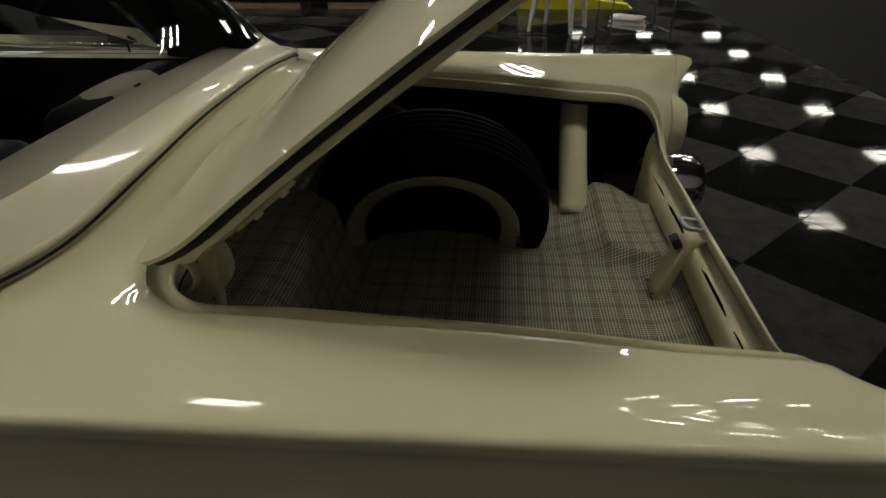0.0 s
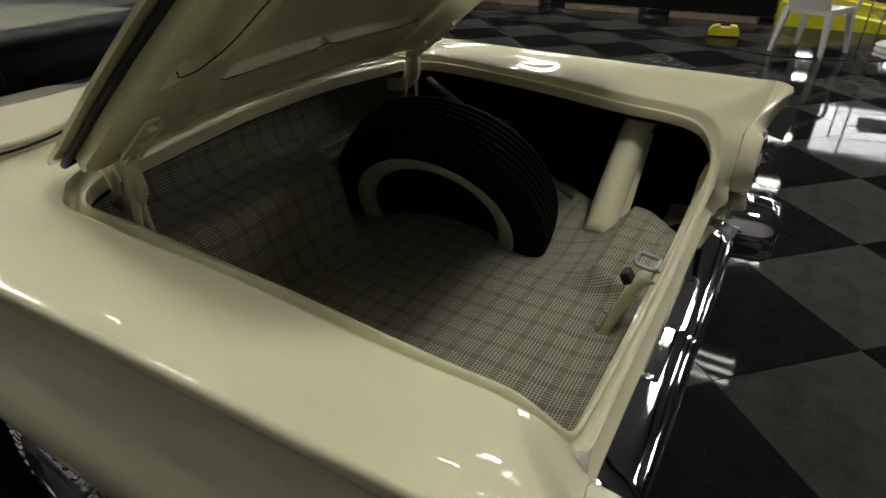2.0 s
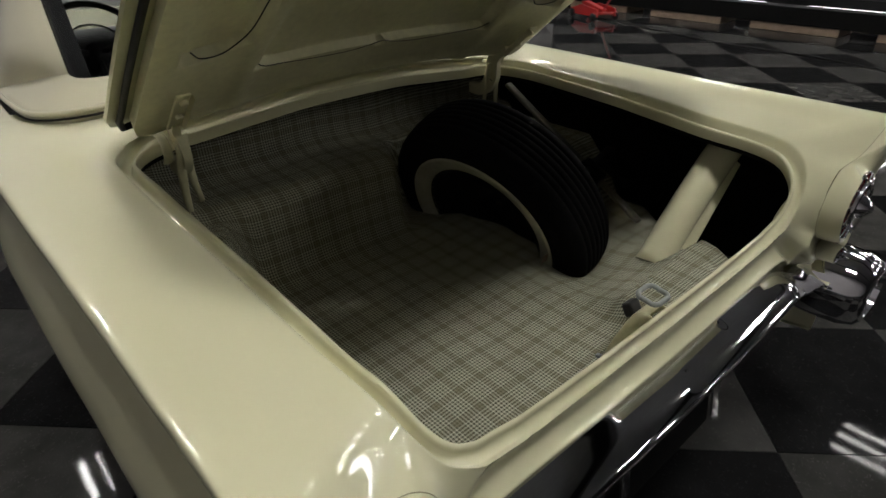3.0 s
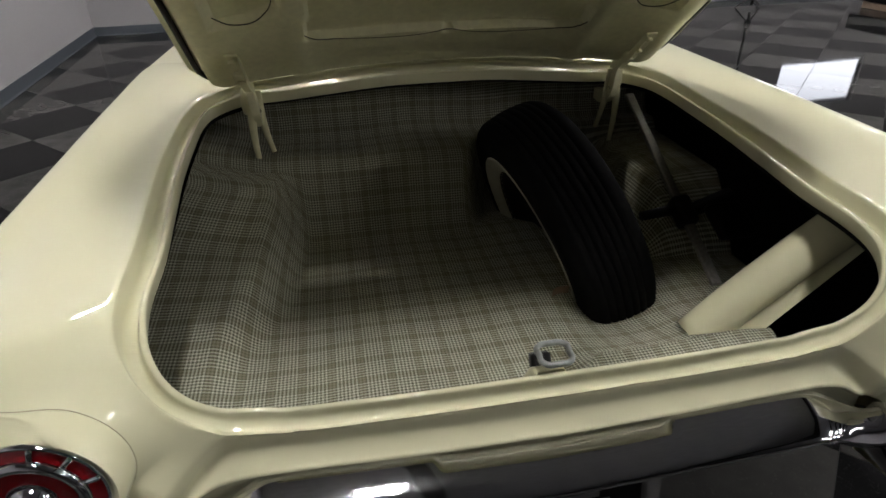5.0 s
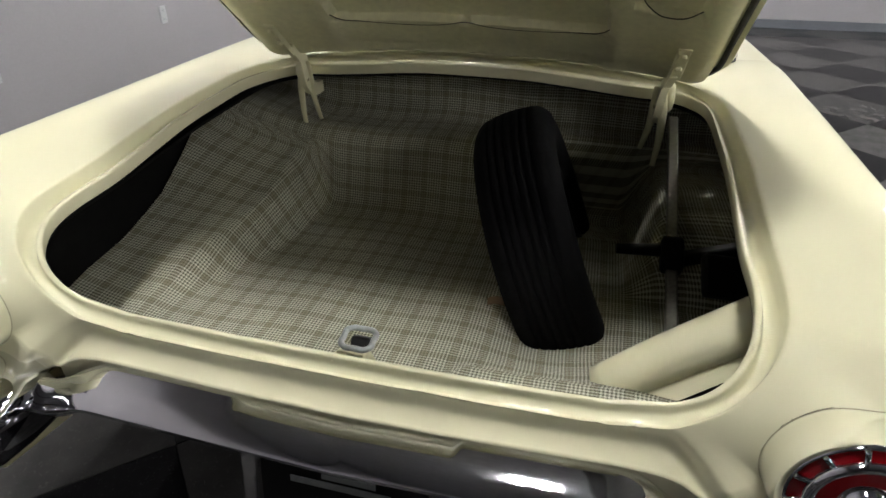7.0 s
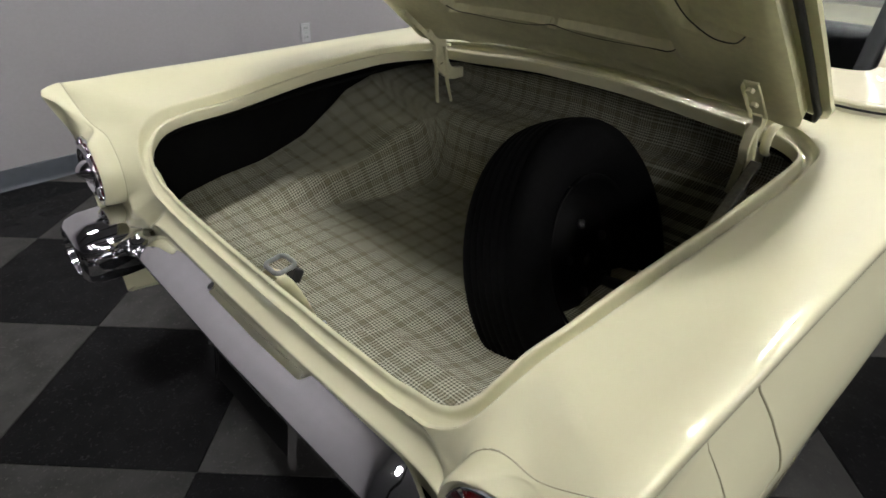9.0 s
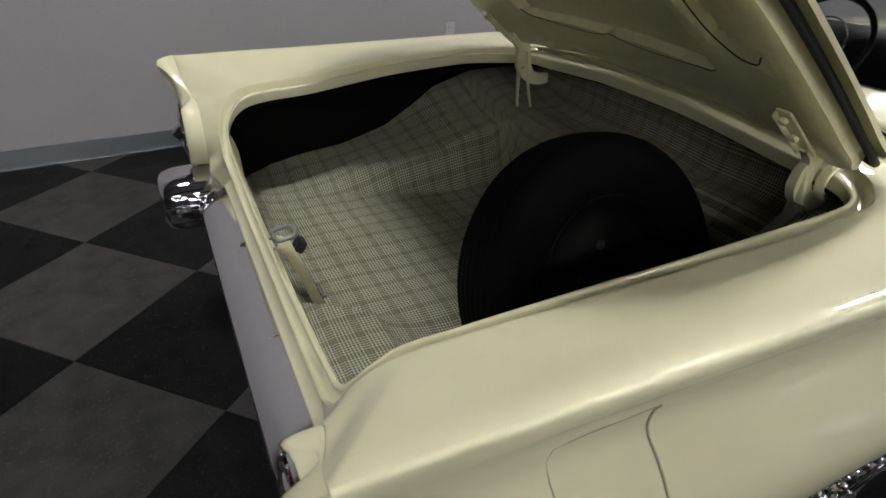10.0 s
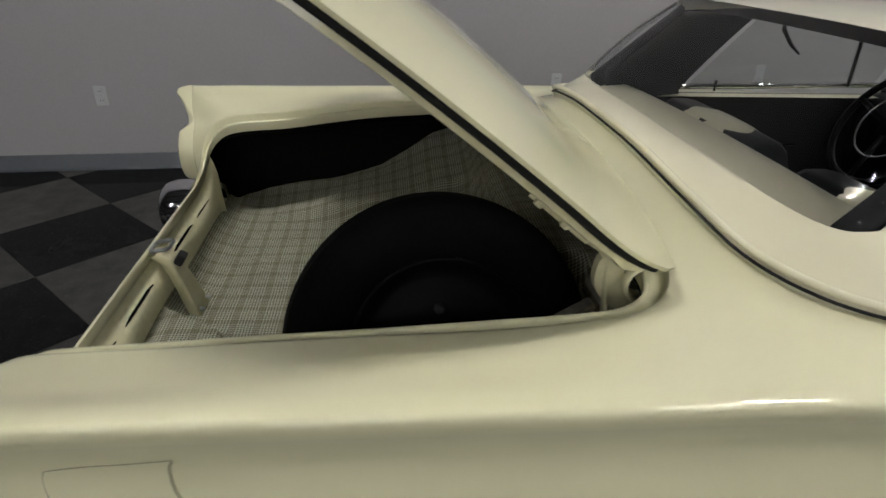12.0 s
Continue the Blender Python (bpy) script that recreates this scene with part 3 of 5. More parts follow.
# tail panel under the lamp pod
tail = []
for q in np.linspace(0, 1, 7):
    row = []
    for a in np.linspace(radians(215), radians(330), 16):
        h = (a - radians(215)) / radians(115)
        ring_pt = lambda r: np.array([LX + r * math.cos(a), 0, LZ + r * math.sin(a)])
        low_x = 0.592 + 0.268 * h
        lift = (1 - h) ** 1.5
        steps = [ring_pt(0.106) + (0, 0.074, 0), ring_pt(0.125) + (0, 0.073, 0), ring_pt(0.150) + (0, 0.068, 0), ring_pt(0.162) + (0, 0.074, 0),
                 np.array([low_x, 0.088 - 0.002 * h, 0.545 + 0.01 * math.sin(math.pi * h) + 0.073 * lift]), np.array([low_x + 0.004 * lift, 0.094 - 0.017 * min(1, 2 * h), 0.522 - 0.018 * math.sin(math.pi * min(1, h * 1.2)) + 0.076 * lift]), np.array([low_x, 0.24, 0.51])]
        row.append(tuple(steps[int(round(q * 6))]))
    tail.append(row)
tail_v, tail_f = grid(tail)

# panel under the lower rear ridge, and under the lamp pod
RIDGE = B[18 * PER:]
under = [RIDGE, RIDGE + np.array([0, -0.001, -0.005]), RIDGE + np.array([0, 0.003, -0.010]), RIDGE + np.array([0, 0.010, -0.018]), RIDGE + np.array([0, 0.011, -0.055]), RIDGE + np.array([0, 0.05, -0.085]), RIDGE + np.array([0, 0.30, -0.20])]
under_v, under_f = grid(under)

# body forward of the doors' rear edge: cowl and hood
hood = []
for y in np.linspace(2.75, 4.5, 16):
    cx, cz = np.interp(y, crest_y, crest_x), np.interp(y, crest_y, crest_z)
    hood.append([(cx * s, y, cz + 0.035 * (1 - s * s) * (1 - step(4.2, 4.5, y)) - 0.05 * step(4.3, 4.5, y)) for s in np.linspace(0, 1, 9)])
hood_v, hood_f = grid(hood)
nose = [hood[-1], [(x * 0.98, 4.56, 0.62) for x, y, z in hood[-1]], [(x * 0.95, 4.5, 0.35) for x, y, z in hood[-1]]]
nose_v, nose_f = grid(nose)
sill = [[(x, y, 0.949) for x in (0.70, 0.78, np.interp(y, crest_y, crest_x))] for y in np.linspace(1.5, 2.8, 8)]
for r in sill:
    r[2] = (r[2][0], r[2][1], np.interp(r[2][1], crest_y, crest_z))
sill_v, sill_f = grid(sill)
v, f = join((skin_v, skin_f), (flank_v, flank_f), (under_v, under_f), (tail_v, tail_f), (hood_v, hood_f), (nose_v, nose_f), (sill_v, sill_f))
v, f = both(v, f)
# the left side of the opening is raised a little to fit the camera's view
v = [(x, y, z + 0.014 * float(step(0.28, 0.72, y) * (1 - step(0.90, 1.12, y)) * step(0.48, 0.58, -x) * (1 - step(0.68, 0.85, -x)))) if x < 0 and z > 0.82 else (x, y, z) for x, y, z in v]
body = part("body", fused("body", v, f, dist=0.002, sharp=70), paint, car, "glossy cream body with dished rear deck and rolled fender crests")


# ---- lamp pods: bezel with the fin tip, lens, chrome ring, bullet ----
bezel = [pod_loop(*SEAM_LOOP), pod_loop(0.106, (0.849, 0.940), 0.121, 0.066, 0.028, neck=0.005), pod_loop(0.1045, (0.8485, 0.940), 0.118, 0.042, 0.006, neck=0.026),
         pod_loop(0.102, (0.8475, 0.939), 0.114, 0.028, -0.011, neck=0.042), pod_loop(0.098, (0.845, 0.935), 0.106, 0.022, -0.016, neck=0.046), pod_loop(0.093, (0.815, 0.885), 0.098, 0.024, 0.014, neck=0.02),
         pod_loop(0.0885, (0.79, 0.80), 0.089, 0.030, 0.029), pod_loop(0.0885, (0.79, 0.80), 0.089, 0.05, 0.05)]
bez_v, bez_f = grid(bezel, close_v=True)
to_lens = Matrix.Translation((LX, 0.03, LZ)) @ Matrix.Rotation(radians(90), 4, "X") @ Matrix.Scale(0.91, 4)
lens_v, lens_f = moved(*lathe([(0.0, 0.012), (0.05, 0.011), (0.080, 0.006), (0.097, -0.002), (0.097, -0.02)], 40), to_lens)
ring_v, ring_f = moved(*lathe([(0.074, 0.006), (0.076, 0.014), (0.071, 0.019), (0.064, 0.019), (0.059, 0.014), (0.058, 0.006)], 40), to_lens)
bul_v, bul_f = moved(*lathe([(0.034, 0.008), (0.033, 0.014), (0.029, 0.024), (0.020, 0.036), (0.010, 0.044), (0.0, 0.047)], 28), to_lens)
rim_v, rim_f = moved(*lathe([(0.098, 0.0), (0.0985, 0.006), (0.095, 0.008), (0.092, 0.005), (0.092, 0.0)], 40), to_lens)
for sgn in (1, -1):
    # a darker line laid along the seam as its shade
    gap_line = np.array([(sgn * x, y, z) for x, y, z in pod_loop(0.1064, (0.8494, 0.9404), 0.1224, 0.0735, 0.0375, n=96)])
    gap_line = np.vstack([gap_line, gap_line[:2]])
    part("seam_gap", mesh_of("seam_gap", *tube(gap_line, 0.0008, 6, False)), crease_mat, car, "thin dark seam round the tail light bezel")
    lamp = thing("tail_light", "round red tail light with chrome ring and bullet", "")
    del lamp["label"]
    lamp.parent = car
    flip = (lambda v, f: (v, f)) if sgn > 0 else mirrored
    part("bezel", fused("bezel", *flip(bez_v, bez_f), sharp=60), paint, lamp, "cream bezel with the fin tip")
    part("lens", fused("lens", *flip(lens_v, lens_f), sharp=60), red_lens, lamp, "dark red glass lens")
    part("chrome_ring", fused("chrome_ring", *flip(*join((ring_v, ring_f), (rim_v, rim_f)))), chrome, lamp, "polished chrome ring")
    part("bullet", fused("bullet", *flip(bul_v, bul_f)), chrome, lamp, "pointed chrome bullet centre")
    for k in range(12):
        a = 2 * math.pi * (k + 0.5) / 12
        m = to_lens @ Matrix.Rotation(a, 4, "Z") @ Matrix.Translation((0.084, 0, 0.009))
        v, f = moved(*bm_to(block(0.024, 0.008, 0.008, 0.003, 2)), m)
        part("spoke", fused("spoke", *flip(v, f)), chrome, lamp)

# ---- rear bumper: centre bar, ends and bullet pods ----
BAR = [(0.070, 0.040), (0.050, 0.0315), (0.035, 0.0225), (0.024, 0.0145), (0.018, 0.008), (0.021, 0.001), (0.035, -0.010), (0.060, -0.024), (0.085, -0.032), (0.104, -0.026), (0.109, 0.010), (0.106, 0.049), (0.089, 0.0465)]
BAR_CUT = BAR[:10] + [(0.109, 0.006), (0.106, 0.040), (0.087, 0.0405)]
bar = []
for x in np.r_[np.linspace(0, 0.18, 12), np.linspace(0.186, 0.212, 9), np.linspace(0.225, 0.66, 40)]:
    s = float(step(0.46, 0.59, x))
    cut = float(1 - step(0.188, 0.210, x))          # recess for the number plate
    ring = [(x, y * (1 - cut) + yc * cut + (0.03 - y) * 0.45 * s, 0.553 + 0.018 * min(1.0, x / 0.45) + (z * (1 - cut) + zc * cut) - 0.040 * s) for (y, z), (yc, zc) in zip(BAR, BAR_CUT)]
    bar.append(spline(ring + [ring[0]], 40)[:-1])
bar_v, bar_f = grid(bar, close_v=True)
bumper = part("rear_bumper", fused("rear_bumper", *both(bar_v, bar_f), sharp=80), chrome, car, "polished chrome bumper bar")
for sgn in (1, -1):
    # pod: an oval bullet pointing rearward with an exhaust opening
    pod = []
    for y, rx, rz in ((0.118, 0.094, 0.088), (0.08, 0.103, 0.096), (0.02, 0.106, 0.098), (-0.04, 0.102, 0.095), (-0.070, 0.092, 0.085), (-0.082, 0.076, 0.070), (-0.084, 0.066, 0.060), (-0.05, 0.060, 0.055), (0.06, 0.058, 0.052), (0.061, 0.002, 0.002)):
        pod.append([(sgn * 0.705 + rx * math.copysign(abs(math.cos(a)) ** 0.85, math.cos(a)), y, 0.530 + rz * math.copysign(abs(math.sin(a)) ** 0.85, math.sin(a))) for a in np.linspace(0, 2 * math.pi, 40, endpoint=False)])
    v, f = grid(pod, close_v=True)
    part("bumper_pod", fused("bumper_pod", v, f, sharp=70), chrome, bumper, "chrome bumper end with exhaust outlet")

# number plate below the bar on two bright brackets, with plain bars for the writing
plate = part("number_plate", block(0.32, 0.006, 0.15, 0.003, 1, Matrix.Translation((0, 0.062, 0.447)) @ Matrix.Rotation(radians(-8), 4, "X")), black_paint, bumper, "black number plate with pale script")
for k, (w, dx) in enumerate(((0.10, 0.02), (0.19, 0.0))):
    part("lettering_bar", block(w, 0.003, 0.014, 0.001, 1, Matrix.Translation((dx, 0.0515 + 0.004 * k, 0.507 - 0.03 * k)) @ Matrix.Rotation(radians(-8), 4, "X")), steel, plate)
for sx in (-0.18, 0.18):
    part("plate_bracket", block(0.028, 0.008, 0.17, 0.003, 1, Matrix.Translation((sx, 0.056, 0.455)) @ Matrix.Rotation(radians(-8), 4, "X")), chrome, plate, "bright bracket")

# ---- trunk lid, standing open ----
lid = thing("trunk_lid", "open", "")
del lid["label"]
lid.parent = car
# side profile of the skin when open: from its front edge up and back
LID_Y = [(1.152, 0.991), (1.110, 1.010), (1.06, 1.041), (0.97, 1.113), (0.83, 1.222), (0.70, 1.318), (0.55, 1.420), (0.42, 1.497), (0.33, 1.535), (0.27, 1.545), (0.22, 1.540)]
lp = spline(LID_Y, 40)
LW = np.interp(np.linspace(0, 1, 40), [0, 0.025, 0.08, 0.52, 0.865, 0.94, 1.0], [0.625, 0.648, 0.664, 0.655, 0.635, 0.60, 0.55])
tang = np.gradient(lp, axis=0)
tang /= np.linalg.norm(tang, axis=1)[:, None]
nrm = np.stack([tang[:, 1], -tang[:, 0]], 1)          # towards the outer side of the skin
if nrm[0][1] < 0:
    nrm = -nrm
crown = np.interp(np.linspace(0, 1, 40), [0, 0.06, 0.5, 1.0], [0.045, 0.056, 0.060, 0.02])


def lid_point(k, s, off=0.0, inset=0.0):
    w = LW[k] - inset
    c = crown[k] * (1 - abs(s) ** 2.4)
    bow = 0.020 * (1 - abs(s) ** 2.2) * max(0.0, 1 - k / 14) ** 1.5
    y, z = lp[k] + nrm[k] * (c + off - 0.10 * bow) - tang[k] * bow
    return (w * s, y, z)


S = [-1, -0.985, -0.96, -0.9, -0.8, -0.65, -0.5, -0.3, -0.1, 0.1, 0.3, 0.5, 0.65, 0.8, 0.9, 0.96, 0.985, 1]


def lid_sheet(off, inset, k0, k1, drop=None):
    return [[lid_point(k, s, off, inset) for s in S] for k in range(k0, k1)]


def closed_panel(top, bot):
    """Two sheets joined round their borders."""
    nu, nv = len(top), len(top[0])
    v, f = grid(top)
    v2, f2 = grid(bot)
    v, f = join((v, f), (v2, [tuple(reversed(q)) for q in f2]))
    o = nu * nv
    ring = [i * nv for i in range(nu)] + [(nu - 1) * nv + j for j in range(1, nv)] + [i * nv + nv - 1 for i in range(nu - 2, -1, -1)] + [j for j in range(nv - 2, 0, -1)]
    for a, b in zip(ring, ring[1:] + ring[:1]):
        f.append((a, b, b + o, a + o))
    return v, f


v, f = closed_panel(lid_sheet(0.0, 0.0, 0, 40), lid_sheet(-0.007, 0.003, 0, 40))
part("outer_skin", fused("outer_skin", v, f, sharp=50), paint, lid, "glossy cream lid skin")
# inner panel: a frame with a wide middle pocket and two side pockets, whose edges stand off the skin
LEAD = 0.045          # share of the lid's length ahead of the pockets' origin


def lid_fine(u, s, off, inset):
    k = u * 39
    i = min(int(k), 38)
    p, q = np.array(lid_point(i, s, off, inset)), np.array(lid_point(i + 1, s, off, inset))
    return tuple(p + (q - p) * (k - i))


def pocket(x, u):
    """1 inside a pocket, 0 on the frame."""
    u = (u - LEAD) / (1 - LEAD)
    front = 0.141 + 0.10 * max(0.0, abs(x) - 0.30) ** 1.0
    mid = step(0.0, 0.006, u - front) * step(0.0, 0.010, 0.36 - 0.10 * (u - 0.1) - abs(x)) * step(0.0, 0.01, 0.62 - u)
    notch = 1 - step(0.008, 0.014, math.hypot(x, (u - front) * 1.05))
    side = step(0.0, 0.01, abs(x) - (0.40 - 0.16 * (u - 0.25))) * step(0.0, 0.01, 0.545 - abs(x)) * step(0.0, 0.008, u - 0.25 - 0.25 * max(0.0, 0.47 - abs(x))) * step(0.0, 0.01, 0.80 - u)
    return float(max(mid, notch, side))


inner_bot, inner_top = [], []
SF = np.linspace(-1, 1, 141)
UF = np.r_[np.linspace(0.028, 0.07, 8), np.linspace(0.073, 0.30, 56), np.linspace(0.31, 0.975, 60)]
for u in UF:
    row = []
    for s in SF:
        edge = min(1.0, (1 - abs(s)) / 0.07, (u - 0.02) / 0.03, (0.985 - u) / 0.03)
        d = -0.046 + 0.012 * (1 - max(0.0, edge)) ** 2
        w = 0.6
        brace = 0.007 * math.exp(-(((abs(s) * w - 0.37) / 0.03) ** 2))
        front_roll = -0.008 * math.exp(-(((u - 0.055) / 0.02) ** 2))
        p = pocket(s * w, u)
        d = (d - brace + front_roll) * (1 - p) + (-0.0225) * p
        row.append(lid_fine(u, s, d, 0.047))
    inner_bot.append(row)
    inner_top.append([lid_fine(u, s, -0.0085, 0.048) for s in SF])
v, f = closed_panel(inner_top, inner_bot)
part("inner_panel", fused("inner_panel", v, f, sharp=45), paint_dull, lid, "cream pressed inner lid panel with pockets")
# black strips drawn as shade along the pocket edges, where the inner panel stands off the skin
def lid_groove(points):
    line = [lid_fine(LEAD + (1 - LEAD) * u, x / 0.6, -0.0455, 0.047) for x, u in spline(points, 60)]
    part("pocket_gap", mesh_of("pocket_gap", *tube(line, 0.0014, 6)), seam_mat, lid, "thin black strip drawn as the shade in the pocket groove")


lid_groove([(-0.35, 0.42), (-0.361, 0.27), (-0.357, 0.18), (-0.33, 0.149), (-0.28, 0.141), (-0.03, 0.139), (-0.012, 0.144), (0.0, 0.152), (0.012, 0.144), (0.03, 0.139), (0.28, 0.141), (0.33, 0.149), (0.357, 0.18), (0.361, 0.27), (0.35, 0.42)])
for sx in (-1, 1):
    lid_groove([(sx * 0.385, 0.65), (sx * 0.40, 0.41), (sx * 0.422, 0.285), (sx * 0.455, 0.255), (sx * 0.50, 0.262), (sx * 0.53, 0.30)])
seal_v, seal_f = [], []
for off, ins, r in ((-0.014, 0.026, 0.0075),):
    loop = [lid_point(k, -1, off, ins) for k in range(1, 39)] + [lid_point(38, s, off, ins) for s in S[1:-1]] + [lid_point(k, 1, off, ins) for k in range(38, 0, -1)] + [lid_point(1, s, off, ins) for s in S[-2:0:-1]]
    loop = np.array(loop + loop[:2])
    seal_v, seal_f = join((seal_v, seal_f), tube(loop, r, 8, False))
part("weather_strip", mesh_of("weather_strip", seal_v, seal_f), rubber, lid, "black rubber weather strip")

# ---- hinges: a leaf bolted flat under the lid, a gooseneck running down to the plate inside ----
for sgn in (1, -1):
    slope = math.atan2(1.102 - 0.992, 1.078 - 0.945)
    leaf_m = Matrix.Translation((sgn * 0.535, 1.0015, 1.0330)) @ Matrix.Rotation(-slope, 4, "X")
    hinge = part("hinge", block(0.032, 0.150, 0.006, 0.0028, 2, leaf_m), paint_dull, lid, "cream painted gooseneck hinge")
    arm = knots([(0.533, 1.046, 1.004), (0.530, 1.076, 0.988), (0.525, 1.095, 0.965), (0.519, 1.094, 0.935), (0.516, 1.097, 0.905), (0.516, 1.116, 0.877), (0.516, 1.148, 0.860), (0.516, 1.195, 0.859)], 5)
    n = len(arm)
    tg = np.gradient(arm, axis=0)
    tg /= np.linalg.norm(tg, axis=1)[:, None]
    nn = np.stack([np.zeros(n), -tg[:, 2], tg[:, 1]], 1)
    wid = np.interp(np.linspace(0, 1, n), [0, 0.15, 0.35, 0.55, 0.75, 1.0], [0.014, 0.020, 0.025, 0.026, 0.021, 0.017])
    thick = np.interp(np.linspace(0, 1, n), [0, 0.25, 0.5, 1.0], [0.010, 0.009, 0.010, 0.010])
    ring = [[(sgn * (arm[k][0] + dx * thick[k]), arm[k][1] + nn[k][1] * q * wid[k], arm[k][2] + nn[k][2] * q * wid[k]) for dx, q in ((-1, -1), (-1, 1), (1, 1), (1, -1))] for k in range(n)]
    v, f = grid(ring, close_v=True)
    f += [(3, 2, 1, 0), tuple((n - 1) * 4 + i for i in range(4))]
    part("gooseneck", fused("gooseneck", v, f, sharp=35), paint_dull, hinge)
    # a darker block on the face shows the shade inside the slot
    part("slot", block(0.004, 0.012, 0.004, 0.001, 1, Matrix.Translation((sgn * 0.5045, 1.089, 0.902)) @ Matrix.Rotation(radians(25), 4, "X")), crease_mat, hinge)
    flange = [[(sgn * (0.535 - 0.016), 1.0015 + dy * math.cos(-slope) - dz * math.sin(-slope), 1.0330 + dy * math.sin(-slope) + dz * math.cos(-slope)) for dy in np.linspace(-0.070, 0.066, 8)] for dz in (0.0, -0.010, -0.013)]
    part("flange", mesh_of("flange", *both_sides(grid(flange))), paint_dull, hinge)
    for d in (-0.055, 0.005):
        v, f = moved(*lathe([(0.0, 0.009), (0.0075, 0.009), (0.009, 0.006), (0.009, 0.0)], 6), leaf_m @ Matrix.Translation((0.0, d, -0.0055)) @ Matrix.Rotation(math.pi, 4, "X"))
        part("bolt", mesh_of("bolt", v, f, False), paint_dull, hinge)

# ---- hardtop with wrapped rear window ----
SEAM = [(0, 1.245, 1.036), (0.2, 1.247, 1.031), (0.42, 1.258, 1.007), (0.58, 1.292, 0.974), (0.685, 1.355, 0.960), (0.74, 1.45, 0.954), (0.757, 1.62, 0.953), (0.76, 1.80, 0.953)]
GLASS_LOW = [(0, 1.362, 1.058), (0.2, 1.362, 1.057), (0.38, 1.364, 1.054), (0.50, 1.372, 1.050), (0.58, 1.386, 1.048), (0.622, 1.41, 1.048), (0.632, 1.44, 1.05), (0.634, 1.46, 1.052)]
GLASS_TOP = [(0, 1.64, 1.303), (0.2, 1.641, 1.302), (0.36, 1.644, 1.298), (0.48, 1.648, 1.290), (0.55, 1.652, 1.284), (0.59, 1.660, 1.276), (0.603, 1.672, 1.268), (0.606, 1.684, 1.262)]
s_c, g_l, g_t = knots(SEAM, 5), knots(GLASS_LOW, 5), knots(GLASS_TOP, 5)
band = [s_c + np.array([0, 0.012, -0.004]), s_c, s_c + np.array([0, -0.004, 0.012]), s_c + np.array([0, 0.002, 0.019])]
for t in (0.12, 0.3, 0.5, 0.7, 0.9, 1.0):
    P = s_c * (1 - t) + g_l * t
    P[:, 2] += 0.020 * (1 - t) + 0.004 * math.sin(math.pi * t)
    band.append(P)
band.append(g_l + np.array([0, 0.012, -0.010]))
band_v, band_f = grid(band)
roof = []
for y in np.linspace(0, 1, 12):
    yy = 1.65 + y * 1.05
    row = []
    for q in np.linspace(0, 1, 14):
        half = 0.625
        x = half * math.sin(q * math.pi / 2)
        z = 1.318 - 0.012 * (2 * y - 0.8) ** 2 - 0.055 * (1 - math.cos(q * math.pi / 2)) ** 1.4
        row.append((x, yy + (0.03 * (x / half) ** 2 if y == 0 else 0), z))
    roof.append(row)
roof[0] = [(p[0], p[1], p[2]) for p in spline(list(GLASS_TOP[:-1]) + [(0.622, 1.70, 1.255)], 14)]
roof.append([(x, y + 0.03, z - 0.03) for x, y, z in roof[-1]])
roof_v, roof_f = grid(roof)
hardtop = thing("hardtop", "x", "")
del hardtop["label"]
hardtop.parent = car
part("roof", fused("roof", *both(*join((roof_v, roof_f), (band_v, band_f))), dist=0.003, sharp=50), top_paint, hardtop, "cream removable hardtop shell")
win = [g_l * (1 - t) + g_t * t + np.array([0, -0.014 * math.sin(math.pi * t), 0.010 * math.sin(math.pi * t)]) for t in np.linspace(0, 1, 10)]
win_v, win_f = both(*grid(win))
rear_glass = part("rear_window", fused("rear_window", win_v, win_f), glass, hardtop, "clear wraparound rear window glass")
rear_glass.visible_shadow = False

# ---- hardtop pillars, cabin, side windows, wheels, underbody ----
# outer corner of the hardtop between rear window, seam and side window
GE = [g_l[-1] * (1 - t) + g_t[-1] * t for t in np.linspace(0, 1, 12)]
FR = [np.array([0.760 - 0.133 * t**1.3, 1.80 + 0.16 * t, 0.973 + 0.289 * t]) for t in np.linspace(0, 1, 12)]
pil = []
for t, e0, fr in zip(np.linspace(0, 1, 12), GE, FR):
    pil.append([e0 * (1 - u) + fr * u + np.array([0.045 * math.sin(math.pi * u**0.75) * (1 - 0.35 * t) * min(1.0, 3.5 * t) ** 0.7, -0.02 * math.sin(math.pi * u) * (1 - t) * min(1.0, 3.5 * t), 0]) for u in np.linspace(0, 1, 12)])
inner = []
for t, row in zip(np.linspace(0, 1, 12), pil):
    wrap = [(g_l[k] * (1 - t) + g_t[k] * t) for k in (-14, -10, -6, -3)]
    inner.append([p + np.array([-0.006, 0.016, -0.004]) for p in wrap] + [p - np.array([0.016, -0.010, 0.010]) for p in row])
inner.insert(0, [p + np.array([-0.01, 0.03, -0.12]) for p in inner[0]])
v, f = grid(pil)
for fl in (lambda a, b: (a, b), mirrored):
    part("pillar", fused("pillar", *fl(v, f), dist=0.002, sharp=60), top_paint, hardtop, "broad cream rear roof pillar")
    part("pillar_lining", mesh_of("pillar_lining", *fl(*grid(inner))), black_vinyl, hardtop, "black pillar lining")
v, f = both(*grid([[(x * 0.97, y + 0.02, z - 0.03) for x, y, z in row] for row in roof[:-1]]))
part("headliner", mesh_of("headliner", v, f), black_vinyl, hardtop, "black headliner")
